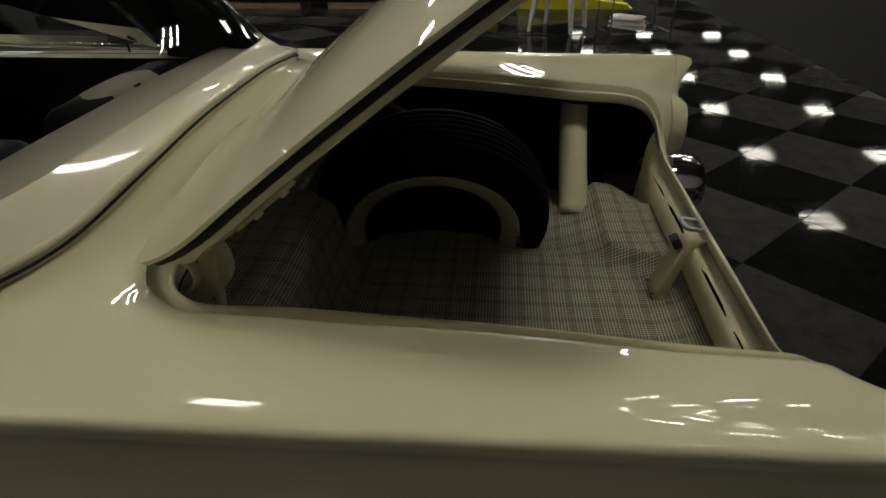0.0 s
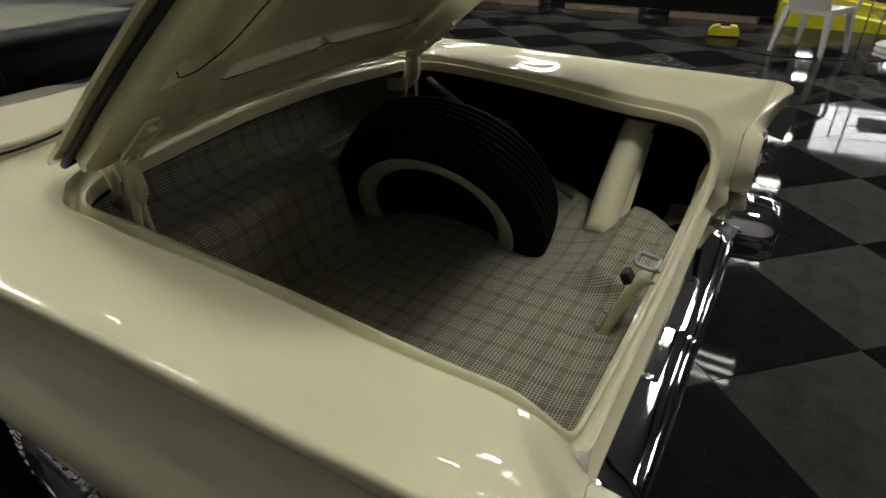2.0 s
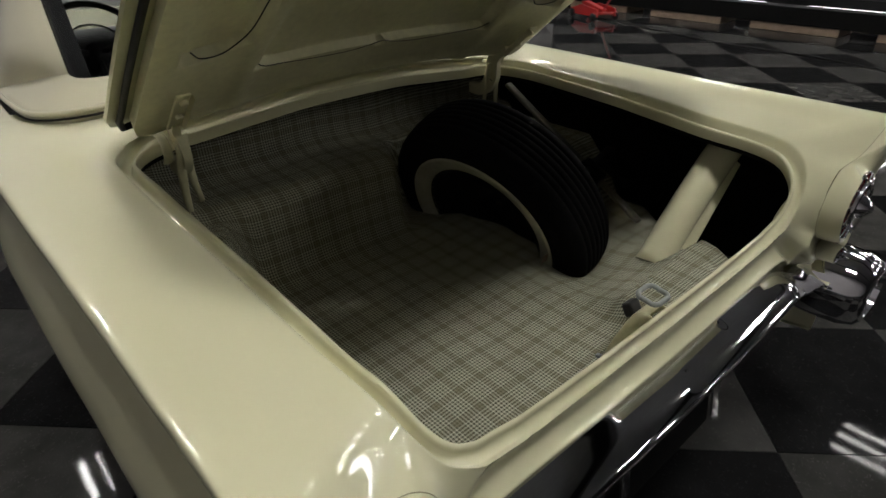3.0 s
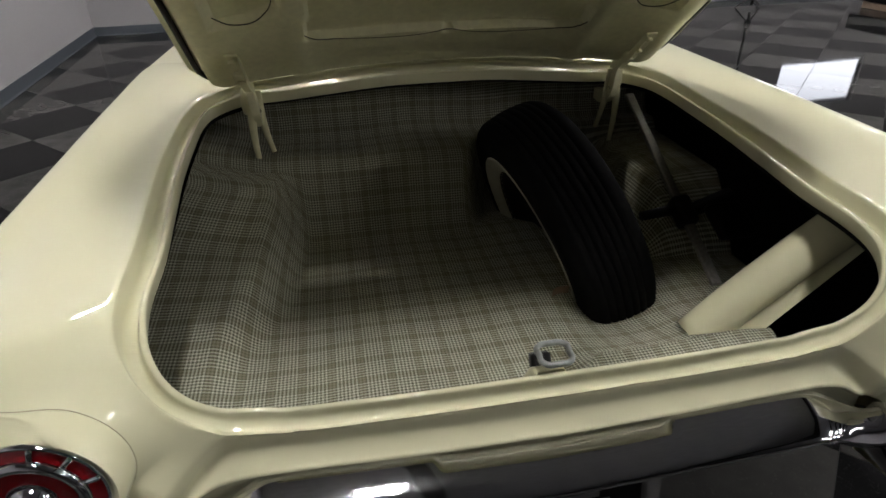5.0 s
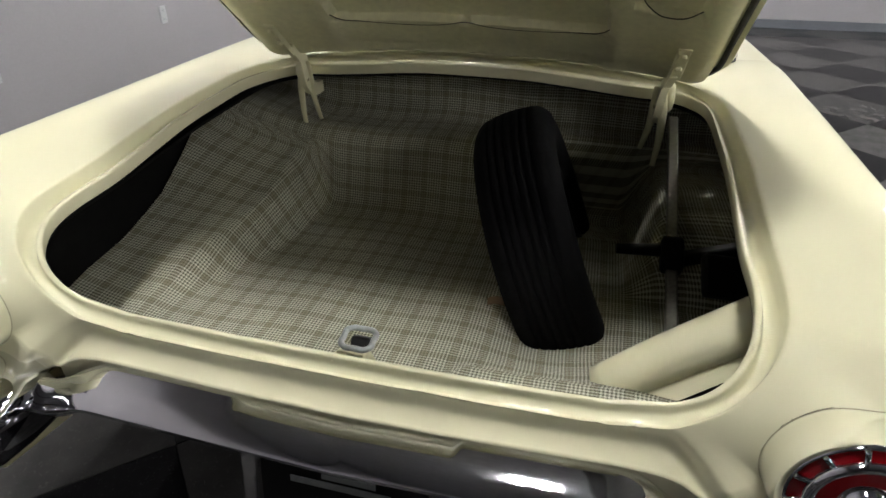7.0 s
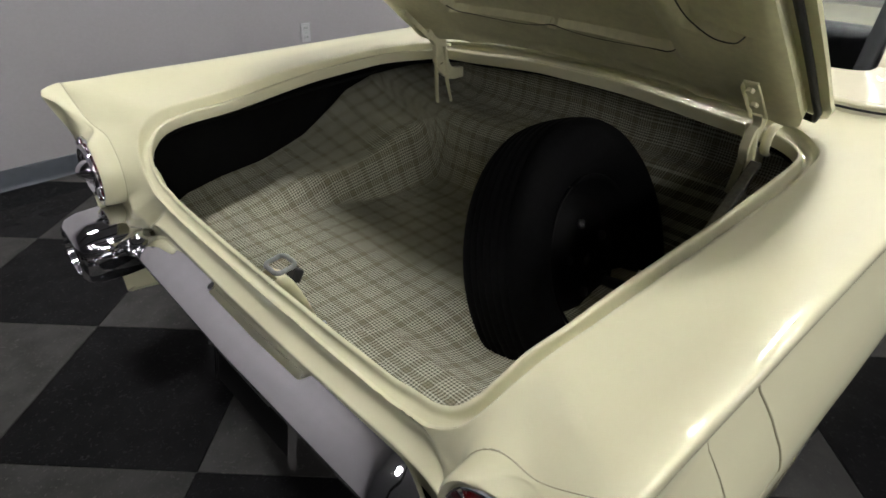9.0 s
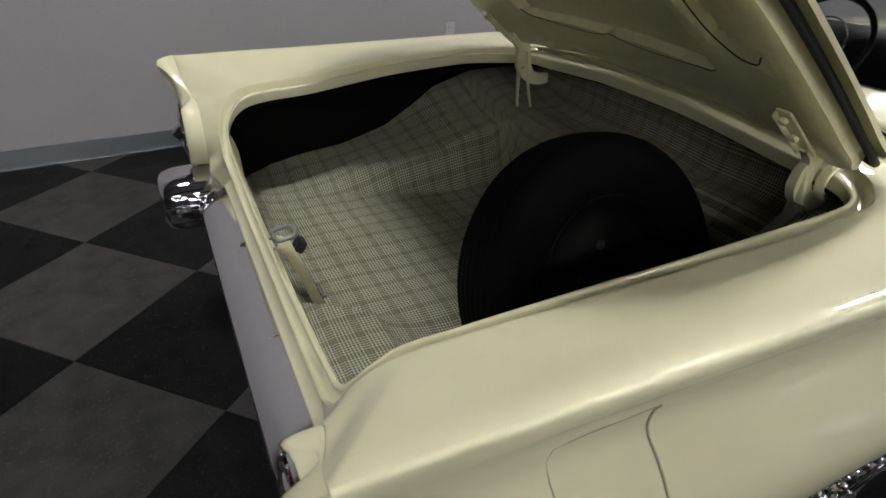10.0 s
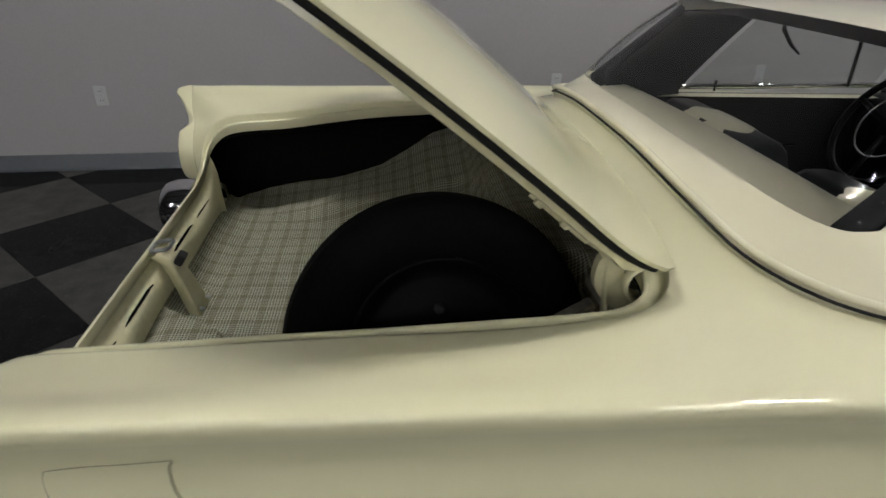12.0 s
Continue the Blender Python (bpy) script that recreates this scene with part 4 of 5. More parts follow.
# moulding bead round the hardtop's foot and the dark gap under it
tan_ = np.gradient(s_c, axis=0)
out_ = np.stack([tan_[:, 1], -tan_[:, 0], 0 * tan_[:, 0]], 1) / np.linalg.norm(tan_[:, :2], axis=1)[:, None]
lift_ = np.interp(s_c[:, 0], [0, 0.3, 0.5, 0.64, 0.72, 0.76], [0.019, 0.020, 0.019, 0.016, 0.013, 0.006])[:, None] * np.array([[0, 0, 1.0]])
bead = s_c + 0.005 * out_ + lift_ + np.array([0, 0, 0.013])
full = np.array([(-x, y, z) for x, y, z in bead[::-1]] + [tuple(p) for p in bead[1:]])
v, f = tube(full, 0.007, 8)
part("moulding", mesh_of("moulding", v, f), top_paint, hardtop, "cream bead moulding")
gap = s_c + 0.009 * out_ + lift_ - np.array([0, 0, 0.001])
full = np.array([(-x, y, z) for x, y, z in gap[::-1]] + [tuple(p) for p in gap[1:]])
v, f = tube(full, 0.0030, 8)
part("gasket", mesh_of("gasket", v, f), rubber, hardtop, "black rubber gasket")

cabin = thing("cabin", "x", "")
del cabin["label"]
cabin.parent = car
# parcel shelf behind the seats
shelf = [[(x, y, 1.0 + 0.012 * (1 - (x / 0.7) ** 2) - 0.35 * max(0, y - 1.56)) for x in np.linspace(-1, 1, 14) * np.interp(y, [1.30, 1.36, 1.42, 1.5, 1.6], [0.36, 0.50, 0.58, 0.64, 0.66])] for y in (1.30, 1.36, 1.42, 1.5, 1.56, 1.60, 1.63)]
part("parcel_shelf", mesh_of("parcel_shelf", *grid(shelf)), cream_vinyl, cabin, "cream vinyl parcel shelf")
for cx in (-0.37, 0.37):
    back = []
    for z, y0, y1, w in ((0.50, 1.80, 1.98, 0.29), (0.78, 1.74, 1.88, 0.30), (0.89, 1.71, 1.845, 0.30), (0.935, 1.71, 1.83, 0.295), (0.955, 1.725, 1.815, 0.28)):
        ring = [(cx - w, y0 + 0.02), (cx - w + 0.03, y0), (cx, y0 - 0.008), (cx + w - 0.03, y0), (cx + w, y0 + 0.02), (cx + w, y1 - 0.02), (cx + w - 0.03, y1), (cx, y1 + 0.01), (cx - w + 0.03, y1), (cx - w, y1 - 0.02)]
        back.append([(x, y, z) for x, y in ring])
    v, f = grid(back, close_v=True)
    f.append(tuple(range(40, 50)))
    seat = part("seat_back", fused("seat_back", v, f, sharp=60), black_vinyl, cabin, "black vinyl seat back with cream insert")
    pad = [[(cx + u, yy, zz) for u in np.linspace(-0.235, 0.235, 12)] for yy, zz in ((1.704, 0.86), (1.702, 0.935), (1.72, 0.958), (1.77, 0.966), (1.825, 0.958), (1.852, 0.92), (1.87, 0.77))]
    pad = [[(x, y, z - 0.05 * ((x - cx) / 0.235) ** 4) for x, y, z in r] for r in pad]
    part("insert", mesh_of("insert", *grid(pad)), cream_vinyl, seat, "cream vinyl insert")
    part("cushion", block(0.58, 0.5, 0.16, 0.05, 3, Matrix.Translation((cx, 2.12, 0.50))), black_vinyl, seat)
part("cabin_floor", block(1.5, 1.5, 0.03, 0.0, 1, Matrix.Translation((0, 2.2, 0.30))), black_vinyl, cabin)
part("bulkhead", block(1.5, 0.03, 0.66, 0.0, 1, Matrix.Translation((0, 1.605, 0.62))), black_vinyl, cabin)
part("dashboard", fused("dashboard", *grid([[(x, y, z) for x in np.linspace(-0.76, 0.76, 10)] for y, z in ((2.62, 0.55), (2.56, 0.72), (2.55, 0.90), (2.60, 0.955), (2.75, 0.965), (2.85, 0.955))])), black_vinyl, cabin, "black padded dashboard")
v, f = moved(*lathe([(0.195 + 0.012 * math.cos(a), 0.012 * math.sin(a)) for a in np.linspace(0, 2 * math.pi, 9)[:-1]], 36, closed=True), pose(-0.36, 2.36, 0.93, 62, 0, 0))
wheel = part("steering_wheel", mesh_of("steering_wheel", v, f), black_vinyl, cabin, "black steering wheel with chrome horn ring")
v, f = moved(*lathe([(0.11 + 0.004 * math.cos(a), 0.004 * math.sin(a)) for a in np.linspace(0, 2 * math.pi, 7)[:-1]], 28, closed=True), pose(-0.36, 2.355, 0.935, 62, 0, 0))
part("horn_ring", mesh_of("horn_ring", v, f), chrome, wheel)
v, f = tube([(-0.36, 2.36, 0.93), (-0.36, 2.62, 0.80)], [0.045, 0.025], 14)
part("column", mesh_of("column", v, f), black_vinyl, wheel)
for a in (0.3, math.pi - 0.3, -math.pi / 2):
    m = pose(-0.36, 2.36, 0.93, 62, 0, 0)
    v, f = moved(*tube([(0.03 * math.cos(a), 0.03 * math.sin(a), 0), (0.19 * math.cos(a), 0.19 * math.sin(a), 0)], 0.010, 6), m)
    part("spoke", mesh_of("spoke", v, f), black_vinyl, wheel)
for sgn in (1, -1):
    door = part("door_panel", block(0.03, 1.25, 0.62, 0.01, 2, Matrix.Translation((sgn * 0.765, 2.2, 0.64))), black_vinyl, cabin, "black inner door panel")
    v, f = tube([(sgn * 0.775, 1.80, 0.968), (sgn * 0.775, 2.2, 0.975), (sgn * 0.772, 2.62, 0.985)], 0.011, 8)
    part("sill_trim", mesh_of("sill_trim", v, f), chrome, door, "chrome window sill trim")
    v, f = tube([(sgn * 0.745, 1.95, 0.96), (sgn * 0.745, 1.95, 1.0)], [0.004, 0.006], 8)
    part("lock_button", mesh_of("lock_button", v, f), black_vinyl, door)
    v, f = tube([(sgn * 0.70, 2.15, 0.76), (sgn * 0.70, 2.30, 0.77)], 0.008, 8)
    part("arm_rest_handle", mesh_of("arm_rest_handle", v, f), chrome, door)
    # side window, its frame and the windscreen pillar
    q = [(sgn * 0.765, 1.84, 0.965), (sgn * 0.765, 2.60, 0.985), (sgn * 0.68, 2.64, 1.22), (sgn * 0.60, 1.98, 1.255)]
    w = part("side_window", mesh_of("side_window", q, [(0, 1, 2, 3)], False), glass, cabin, "clear side window")
    w.visible_shadow = False
    v, f = tube([(sgn * 0.77, 2.66, 0.95), (sgn * 0.72, 2.66, 1.12), (sgn * 0.62, 2.62, 1.26)], 0.020, 10)
    part("windscreen_pillar", mesh_of("windscreen_pillar", v, f), chrome, cabin, "chrome windscreen pillar")
    v, f = tube([(sgn * 0.765, 2.50, 0.98), (sgn * 0.655, 2.40, 1.24)], 0.007, 8)
    part("vent_bar", mesh_of("vent_bar", v, f), black_vinyl, cabin)
    v, f = tube([(sgn * 0.58, 2.05, 1.245), (sgn * 0.60, 2.06, 1.20), (sgn * 0.60, 2.10, 1.15), (sgn * 0.60, 2.14, 1.12)], [0.008, 0.007, 0.006, 0.004], 8)
    part("hanging_strap", mesh_of("hanging_strap", v, f), black_vinyl, cabin)
ws = [[(0.66 * s, 2.66 + 0.22 * (1 - abs(s) ** 2.5) * (1 - 0.3 * t) - 0.05 * t, 0.955 + 0.31 * t) for s in np.linspace(-1, 1, 15)] for t in np.linspace(0, 1, 5)]
w = part("windscreen", mesh_of("windscreen", *grid(ws)), glass, cabin, "curved windscreen")
w.visible_shadow = False
# underbody, so that no light leaks from below
part("floor_pan", block(1.50, 4.0, 0.03, 0.0, 1, Matrix.Translation((0, 2.45, 0.25))), void_paint, car, "dark floor pan")

# ---- road wheels ----
GROOVES = (-0.048, -0.029, -0.010, 0.010, 0.029, 0.048)
TYRE = [(0.200, -0.062), (0.215, -0.078), (0.25, -0.092), (0.285, -0.0935), (0.308, -0.088), (0.322, -0.077), (0.3295, -0.064)]
for g in GROOVES:
    top = 0.3365 - 1.6 * g * g
    TYRE += [(top, g - 0.0026), (top - 0.0035, g - 0.0012), (top - 0.0035, g + 0.0012), (top, g + 0.0026)]
TYRE += [(r, -h) for r, h in TYRE[6::-1]]


def road_wheel(sgn, y):
    m = Matrix.Translation((sgn * 0.722, y, 0.336)) @ Matrix.Rotation(radians(90 * sgn), 4, "Y")
    w = thing("wheel", "x", "")
    del w["label"]
    w.parent = car
    part("tyre", mesh_of("tyre", *moved(*lathe(TYRE, 48), m)), tyre_mat, w, "black tyre")
    cap = part("hub_cap", mesh_of("hub_cap", *moved(*lathe([(0.226, 0.086), (0.230, 0.102), (0.218, 0.116), (0.200, 0.112), (0.160, 0.104), (0.142, 0.116), (0.128, 0.138), (0.09, 0.146), (0.0, 0.150)], 48), m)), chrome, w, "bright chrome wheel cover with two rings of short fins")
    for count, rad, h, size, name in ((44, 0.205, 0.116, (0.022, 0.014, 0.014), "fin"), (30, 0.140, 0.132, (0.026, 0.013, 0.016), "fin")):
        fin, ff = bm_to(block(*size, 0.003, 1))
        for k in range(count):
            a = 2 * math.pi * k / count
            part(name, mesh_of(name, *moved(fin, ff, m @ Matrix.Rotation(a, 4, "Z") @ Matrix.Translation((rad, 0, h)) @ Matrix.Rotation(radians(25), 4, "X"))), chrome, cap)
    part("rim_disc", mesh_of("rim_disc", *moved(*lathe([(0.2, -0.06), (0.2, 0.066), (0.1, 0.06), (0.0, 0.06)], 32), m)), black_paint, w)


for sgn in (1, -1):
    for y in (1.12, 3.86):
        road_wheel(sgn, y)
    # wheel housings, dark
    arcs = [[(sgn * x, 1.12 + 0.52 * math.cos(a), 0.25 + 0.43 * math.sin(a)) for a in np.linspace(0, math.pi, 20)] for x in (0.73, 0.83)]
    part("wheel_housing", mesh_of("wheel_housing", *grid(arcs)), void_paint, car, "dark wheel housing")

# fuel door in the right flank: the gap round it, its shade drawn as darker lines
def flank_x(y, z):
    c = (np.interp(y, crest_y, crest_x), np.interp(y, crest_y, crest_z))
    prof_z = [0, -0.014, -0.026, -0.042, -0.067, -0.093, -0.118, -0.150, -0.190, -0.235, -0.270, -0.30]
    prof_x = [0.0, 0.008, 0.006, -0.004, -0.018, -0.027, -0.028, -0.021, 0.003, 0.024, 0.035, 0.038]
    return c[0] + np.interp(-(z - c[1]), [-q for q in prof_z], prof_x)


def fuel_gap(points, r):
    line = [(flank_x(y, z) + 0.0002, y, z) for y, z in knots(points, 6)]
    part("fuel_door_gap", mesh_of("fuel_door_gap", *tube(line, r, 6, False)), crease_mat, car, "thin darker line drawn as the shade in the fuel door gap")


fuel_gap([(0.451, 0.856), (0.443, 0.839), (0.443, 0.813), (0.453, 0.783), (0.459, 0.754), (0.463, 0.728), (0.470, 0.690), (0.466, 0.664)], 0.0024)
fuel_gap([(0.298, 0.843), (0.35, 0.848), (0.40, 0.850), (0.451, 0.856)], 0.0012)
fuel_gap([(0.298, 0.843), (0.292, 0.822), (0.299, 0.783), (0.306, 0.72), (0.312, 0.664)], 0.0014)
fuel_gap([(0.312, 0.664), (0.39, 0.660), (0.466, 0.664)], 0.0014)
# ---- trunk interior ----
# inner panels under the deck and round the luggage space, near-black to stand in for unlit depth
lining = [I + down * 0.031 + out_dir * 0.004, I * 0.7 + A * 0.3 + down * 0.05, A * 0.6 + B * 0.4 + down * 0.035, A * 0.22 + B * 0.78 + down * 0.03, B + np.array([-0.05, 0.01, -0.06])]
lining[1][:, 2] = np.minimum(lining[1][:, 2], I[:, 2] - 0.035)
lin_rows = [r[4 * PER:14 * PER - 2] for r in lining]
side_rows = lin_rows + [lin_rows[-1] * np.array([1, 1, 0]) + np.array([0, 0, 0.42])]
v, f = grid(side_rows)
part("inner_side_panel", mesh_of("inner_side_panel", v, f), void_paint, car, "inner fender panel, coloured near-black as an unlit hollow")
part("inner_side_panel", mesh_of("inner_side_panel", *mirrored(v, f)), void_paint, car, "inner fender panel, coloured near-black as an unlit hollow")
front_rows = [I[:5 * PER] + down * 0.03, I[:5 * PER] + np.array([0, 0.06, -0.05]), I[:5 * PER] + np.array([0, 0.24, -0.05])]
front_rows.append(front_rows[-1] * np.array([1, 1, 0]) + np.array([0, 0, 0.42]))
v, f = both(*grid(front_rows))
part("seat_bulkhead", mesh_of("seat_bulkhead", v, f), void_paint, car, "bulkhead behind the cabin, coloured near-black as an unlit hollow")
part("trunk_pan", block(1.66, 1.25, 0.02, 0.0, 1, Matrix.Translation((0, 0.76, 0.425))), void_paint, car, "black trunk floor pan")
# cream inner rear panel with two dark slots
RK = slice(15 * PER + 1, len(I))
lip_in = I[RK]
flat_y = np.array([0, 1.0, 0])
back_rows = [lip_in + down * 0.028, lip_in + down * 0.05 + flat_y * 0.008, lip_in * np.array([1, 1, 0.5]) + np.array([0, 0.016, 0.315]), lip_in * np.array([1.0, 1, 0.2]) + np.array([0, 0.024, 0.44]), lip_in * np.array([1, 1, 0]) + np.array([0, 0.04, 0.48])]
rear_inner = part("rear_inner_panel", fused("rear_inner_panel", *both(*grid(back_rows))), paint_dull, car, "cream inner rear panel with slots")
# near-black sheets draw the shade of the slots; the panel is not cut
for x0, x1 in ((-0.45, -0.31), (-0.26, -0.08), (0.08, 0.26), (0.31, 0.45)):
    slot = [[(x, 0.1435 + dy, 0.662 + dz * min(1.0, 6 * min(x - x0, x1 - x) / (x1 - x0))) for x in np.linspace(x0, x1, 12)] for dy, dz in ((0.005, -0.006), (0.008, 0.0), (0.004, 0.006))]
    part("slot", mesh_of("slot", *grid(slot)), void_paint, rear_inner)


# ---- plaid mat, draped over the floor, the step and the wheel housings ----
PROFILE = spline([(0.155, 0.585), (0.175, 0.556), (0.22, 0.538), (0.35, 0.532), (0.60, 0.530), (0.90, 0.530), (0.975, 0.532), (1.005, 0.548), (1.025, 0.60), (1.045, 0.68), (1.062, 0.735), (1.09, 0.752), (1.17, 0.757), (1.255, 0.764), (1.285, 0.785), (1.297, 0.85), (1.304, 0.945)], 130)


def mat_height(x, y, z):
    ax = abs(x)
    ripple = 0.004 * math.sin(14 * x + 5 * y) * math.sin(9 * y - 3 * x) + 0.003 * noise.noise(Vector((x * 6, y * 6, 0.3)))
    if x < 0:
        # over the left wheel housing: foot, shoulder and outer edge of the draped mat
        foot = float(np.interp(y, [0.15, 0.4, 0.55, 0.65, 0.75, 0.85, 1.0, 1.1, 1.3], [0.585, 0.555, 0.52, 0.475, 0.455, 0.44, 0.42, 0.40, 0.38]))
        top = max(z, float(np.interp(y, [0.30, 0.45, 0.54, 0.65, 0.79, 0.91, 1.07, 1.3], [0.53, 0.56, 0.592, 0.612, 0.640, 0.700, 0.735, 0.76])))
        edge = max(top, float(np.interp(y, [0.15, 0.36, 0.53, 0.71, 0.81, 0.90, 1.05, 1.3], [0.565, 0.592, 0.608, 0.662, 0.725, 0.79, 0.84, 0.87])))
        h = z + (top - z) * float(step(foot - 0.01, foot + 0.085, ax))
        h += (edge - top) * max(0.0, min(1.0, (ax - foot - 0.10) / (0.72 - foot))) ** 1.2
        return h + ripple
    hump = 0.34 + math.sqrt(max(0.0, 0.60**2 - min(0.6, max(0.0, 1.26 - y)) ** 2))
    hump = 0.53 + max(0.0, hump - 0.53)
    # soften the foot of the hump
    if x > 0.05:
        z = float(np.interp(y - 0.16 * step(0.05, 0.18, x) * (1 - step(1.17, 1.30, y)), PROFILE[:, 0], PROFILE[:, 1]))
    hump += 0.035 * math.exp(-(((y - 0.66) / 0.10) ** 2))
    hump = min(hump, 0.80) if x < 0 else min(hump - 0.07, 0.70)
    w = float(step(0.37, 0.52, ax + 0.05 * (y - 0.75))) if x < 0 else float(step(0.46, 0.56, ax))
    rise = 0.022 * float(step(0.45, 0.70, ax))
    h = z + max(0.0, hump + rise - z) * w + (rise * 0.6 * (1 - w) if z < 0.6 else 0)
    h -= 0.035 * math.exp(-(((x - 0.30) / 0.13) ** 2) - ((y - 0.50) / 0.10) ** 2)
    h += 0.022 * math.exp(-(((x - 0.47) / 0.06) ** 2) - ((y - 0.40) / 0.07) ** 2)
    # the corner beside the filler pipe hangs down
    h -= 0.040 * float(step(0.40, 0.50, x)) * float(1 - step(0.16, 0.28, y))
    # loose folds
    h += 0.004 * math.sin(14 * x + 5 * y) * math.sin(9 * y - 3 * x) + 0.003 * noise.noise(Vector((x * 6, y * 6, 0.3)))
    return h


XS = np.r_[np.linspace(-0.80, -0.34, 62), np.linspace(-0.33, 0.33, 45), np.linspace(0.34, 0.74, 50)]
mat_rows, uv_rows = [], []
arc_y = np.r_[0, np.cumsum(np.linalg.norm(np.diff(PROFILE, axis=0), axis=1))]
for k, (y, z) in enumerate(PROFILE):
    row, uu, last, acc = [], [], None, 0.0
    for x in XS:
        # the mat narrows at the rear corners
        lim = float(np.interp(y, [0.155, 0.20, 0.28, 0.40, 0.60, 1.3], [0.69, 0.755, 0.79, 0.80, 0.80, 0.80] if x < 0 else [0.56, 0.58, 0.60, 0.64, 0.80, 0.80]))
        xx = x * (lim / 0.80)
        p = np.array([xx, y, mat_height(xx, y, z)])
        if last is not None:
            acc += math.hypot(p[0] - last[0], (p[2] - last[2]) * 0.8)
        last = p
        row.append(p)
        uu.append(acc)
    mid = np.interp(0.0, XS, uu)
    mat_rows.append(row)
    uv_rows.append([(u - mid, arc_y[k]) for u in uu])
v, f = grid(mat_rows)
me = mesh_of("trunk_mat", v, f)
lay = me.uv_layers.new(name="UVMap")
flat = [q for r in uv_rows for q in r]
for lp_ in me.loops:
    lay.data[lp_.index].uv = flat[lp_.vertex_index]
trunk_mat = part("trunk_mat", me, plaid)
trunk_mat.matrix_basis = CAR
tagged(trunk_mat, "grey, white and brown plaid mat lining the trunk floor and sides", "mat")

# ---- spare wheel, half sunk in its well, leaning to the left ----
RING = [(0.192, 0.070), (0.200, 0.079), (0.212, 0.0845), (0.235, 0.0925), (0.243, 0.0932), (0.246, 0.0905)]
spare = thing("spare_wheel", "black spare tyre with narrow whitewall standing in the plaid-lined trunk", "wheel")
spare.matrix_basis = Matrix.Translation((0.266, 0.828, 0.604)) @ Matrix.Rotation(radians(6), 4, "Z") @ Matrix.Rotation(radians(-22), 4, "Y") @ Matrix.Rotation(radians(-90), 4, "Y") @ Matrix.Scale(1.03, 4)
part("tyre", mesh_of("tyre", *lathe(TYRE, 72)), tyre_mat, spare, "black rubber tyre with ribbed tread")
part("whitewall", mesh_of("whitewall", *lathe(RING, 72)), whitewall, spare, "cream whitewall ring")
part("rim", mesh_of("rim", *lathe([(0.200, -0.066), (0.196, -0.07), (0.19, -0.06), (0.175, -0.03), (0.15, -0.02), (0.12, -0.035), (0.06, -0.03), (0.03, -0.028), (0.0, -0.028), (0.03, -0.02), (0.055, 0.0), (0.10, 0.02), (0.16, 0.03), (0.185, 0.06), (0.195, 0.074), (0.2, 0.068)], 48)), black_paint, spare, "black steel rim")
for k in range(5):
    a = 2 * math.pi * k / 5
    part("lug_hole", mesh_of("lug_hole", *moved(*lathe([(0.012, -0.002), (0.012, 0.006), (0.006, 0.008), (0.0, 0.004)], 10), Matrix.Translation((0.085 * math.cos(a), 0.085 * math.sin(a), -0.036)) @ Matrix.Rotation(math.pi, 4, "X"))), dark_metal, spare)
# the strap end that sticks out beside the tyre's foot
v, f = grid([[(0.155 + 0.03 * u, 0.56 + 0.01 * u, 0.552 + 0.010 * w + 0.004 * math.sin(3 * u)) for u in np.linspace(0, 1.6, 6)] for w in (0, 1.2, 2.2)])
strap = part("tie_down_strap", mesh_of("tie_down_strap", v, f), material("tan_webbing", (0.16, 0.11, 0.07), rough=0.9, bump=0.4, scale=200, vary=0.1))
tagged(strap, "short tan webbing strap end beside the spare tyre", "strap")

# ---- filler pipe ----
pipe = part("filler_pipe", mesh_of("filler_pipe", *tube(knots([(0.440, 0.388, 0.520), (0.53, 0.387, 0.607), (0.62, 0.386, 0.687), (0.71, 0.382, 0.766), (0.78, 0.374, 0.826)], 5), 0.047, 24)), paint, car, "cream painted fuel filler pipe")
guard = [[(0.478 + 0.27 * u + 0.020 * w, 0.347 - 0.016 * w - 0.010 * w * w + 0.010 * u, 0.527 + 0.245 * u - 0.030 * w) for w in (0, 0.2, 0.4, 0.6, 0.8, 0.84)] for u in np.linspace(0, 1, 12)]
part("pipe_guard", mesh_of("pipe_guard", *grid(guard)), paint, pipe)

# ---- jack lying against the right side ----
jack = thing("car_jack", "steel post jack with black lifting head stowed on the plaid mat", "jack")
jack.matrix_basis = CAR
d0, d1 = Vector((0.555, 1.060, 0.885)), Vector((0.572, 0.515, 0.562))
ax = (d1 - d0).normalized()
m = Matrix.Translation((d0 + d1) / 2) @ ax.to_track_quat("Y", "Z").to_matrix().to_4x4()
part("post", block(0.026, (d1 - d0).length, 0.014, 0.004, 2, m), old_steel, jack, "bright steel jack post")
head_at = d0.lerp(d1, 0.66)
mh = Matrix.Translation(head_at) @ ax.to_track_quat("Y", "Z").to_matrix().to_4x4()
part("lifting_head", block(0.05, 0.085, 0.045, 0.010, 2, mh), black_paint, jack, "black lifting head")
v, f = tube([head_at + Vector((-0.03, 0, 0.01)), head_at + Vector((-0.125, -0.015, 0.008))], [0.016, 0.012], 10)
part("socket", mesh_of("socket", v, f), black_paint, jack)
part("foot_plate", block(0.10, 0.11, 0.03, 0.010, 2, Matrix.Translation((0.68, 0.66, 0.655)) @ Matrix.Rotation(radians(25), 4, "X")), black_paint, jack, "black foot plate")
part("ratchet_arm", block(0.16, 0.035, 0.03, 0.008, 2, Matrix.Translation((0.655, 0.74, 0.665)) @ Matrix.Rotation(radians(-20), 4, "Y")), black_paint, jack)

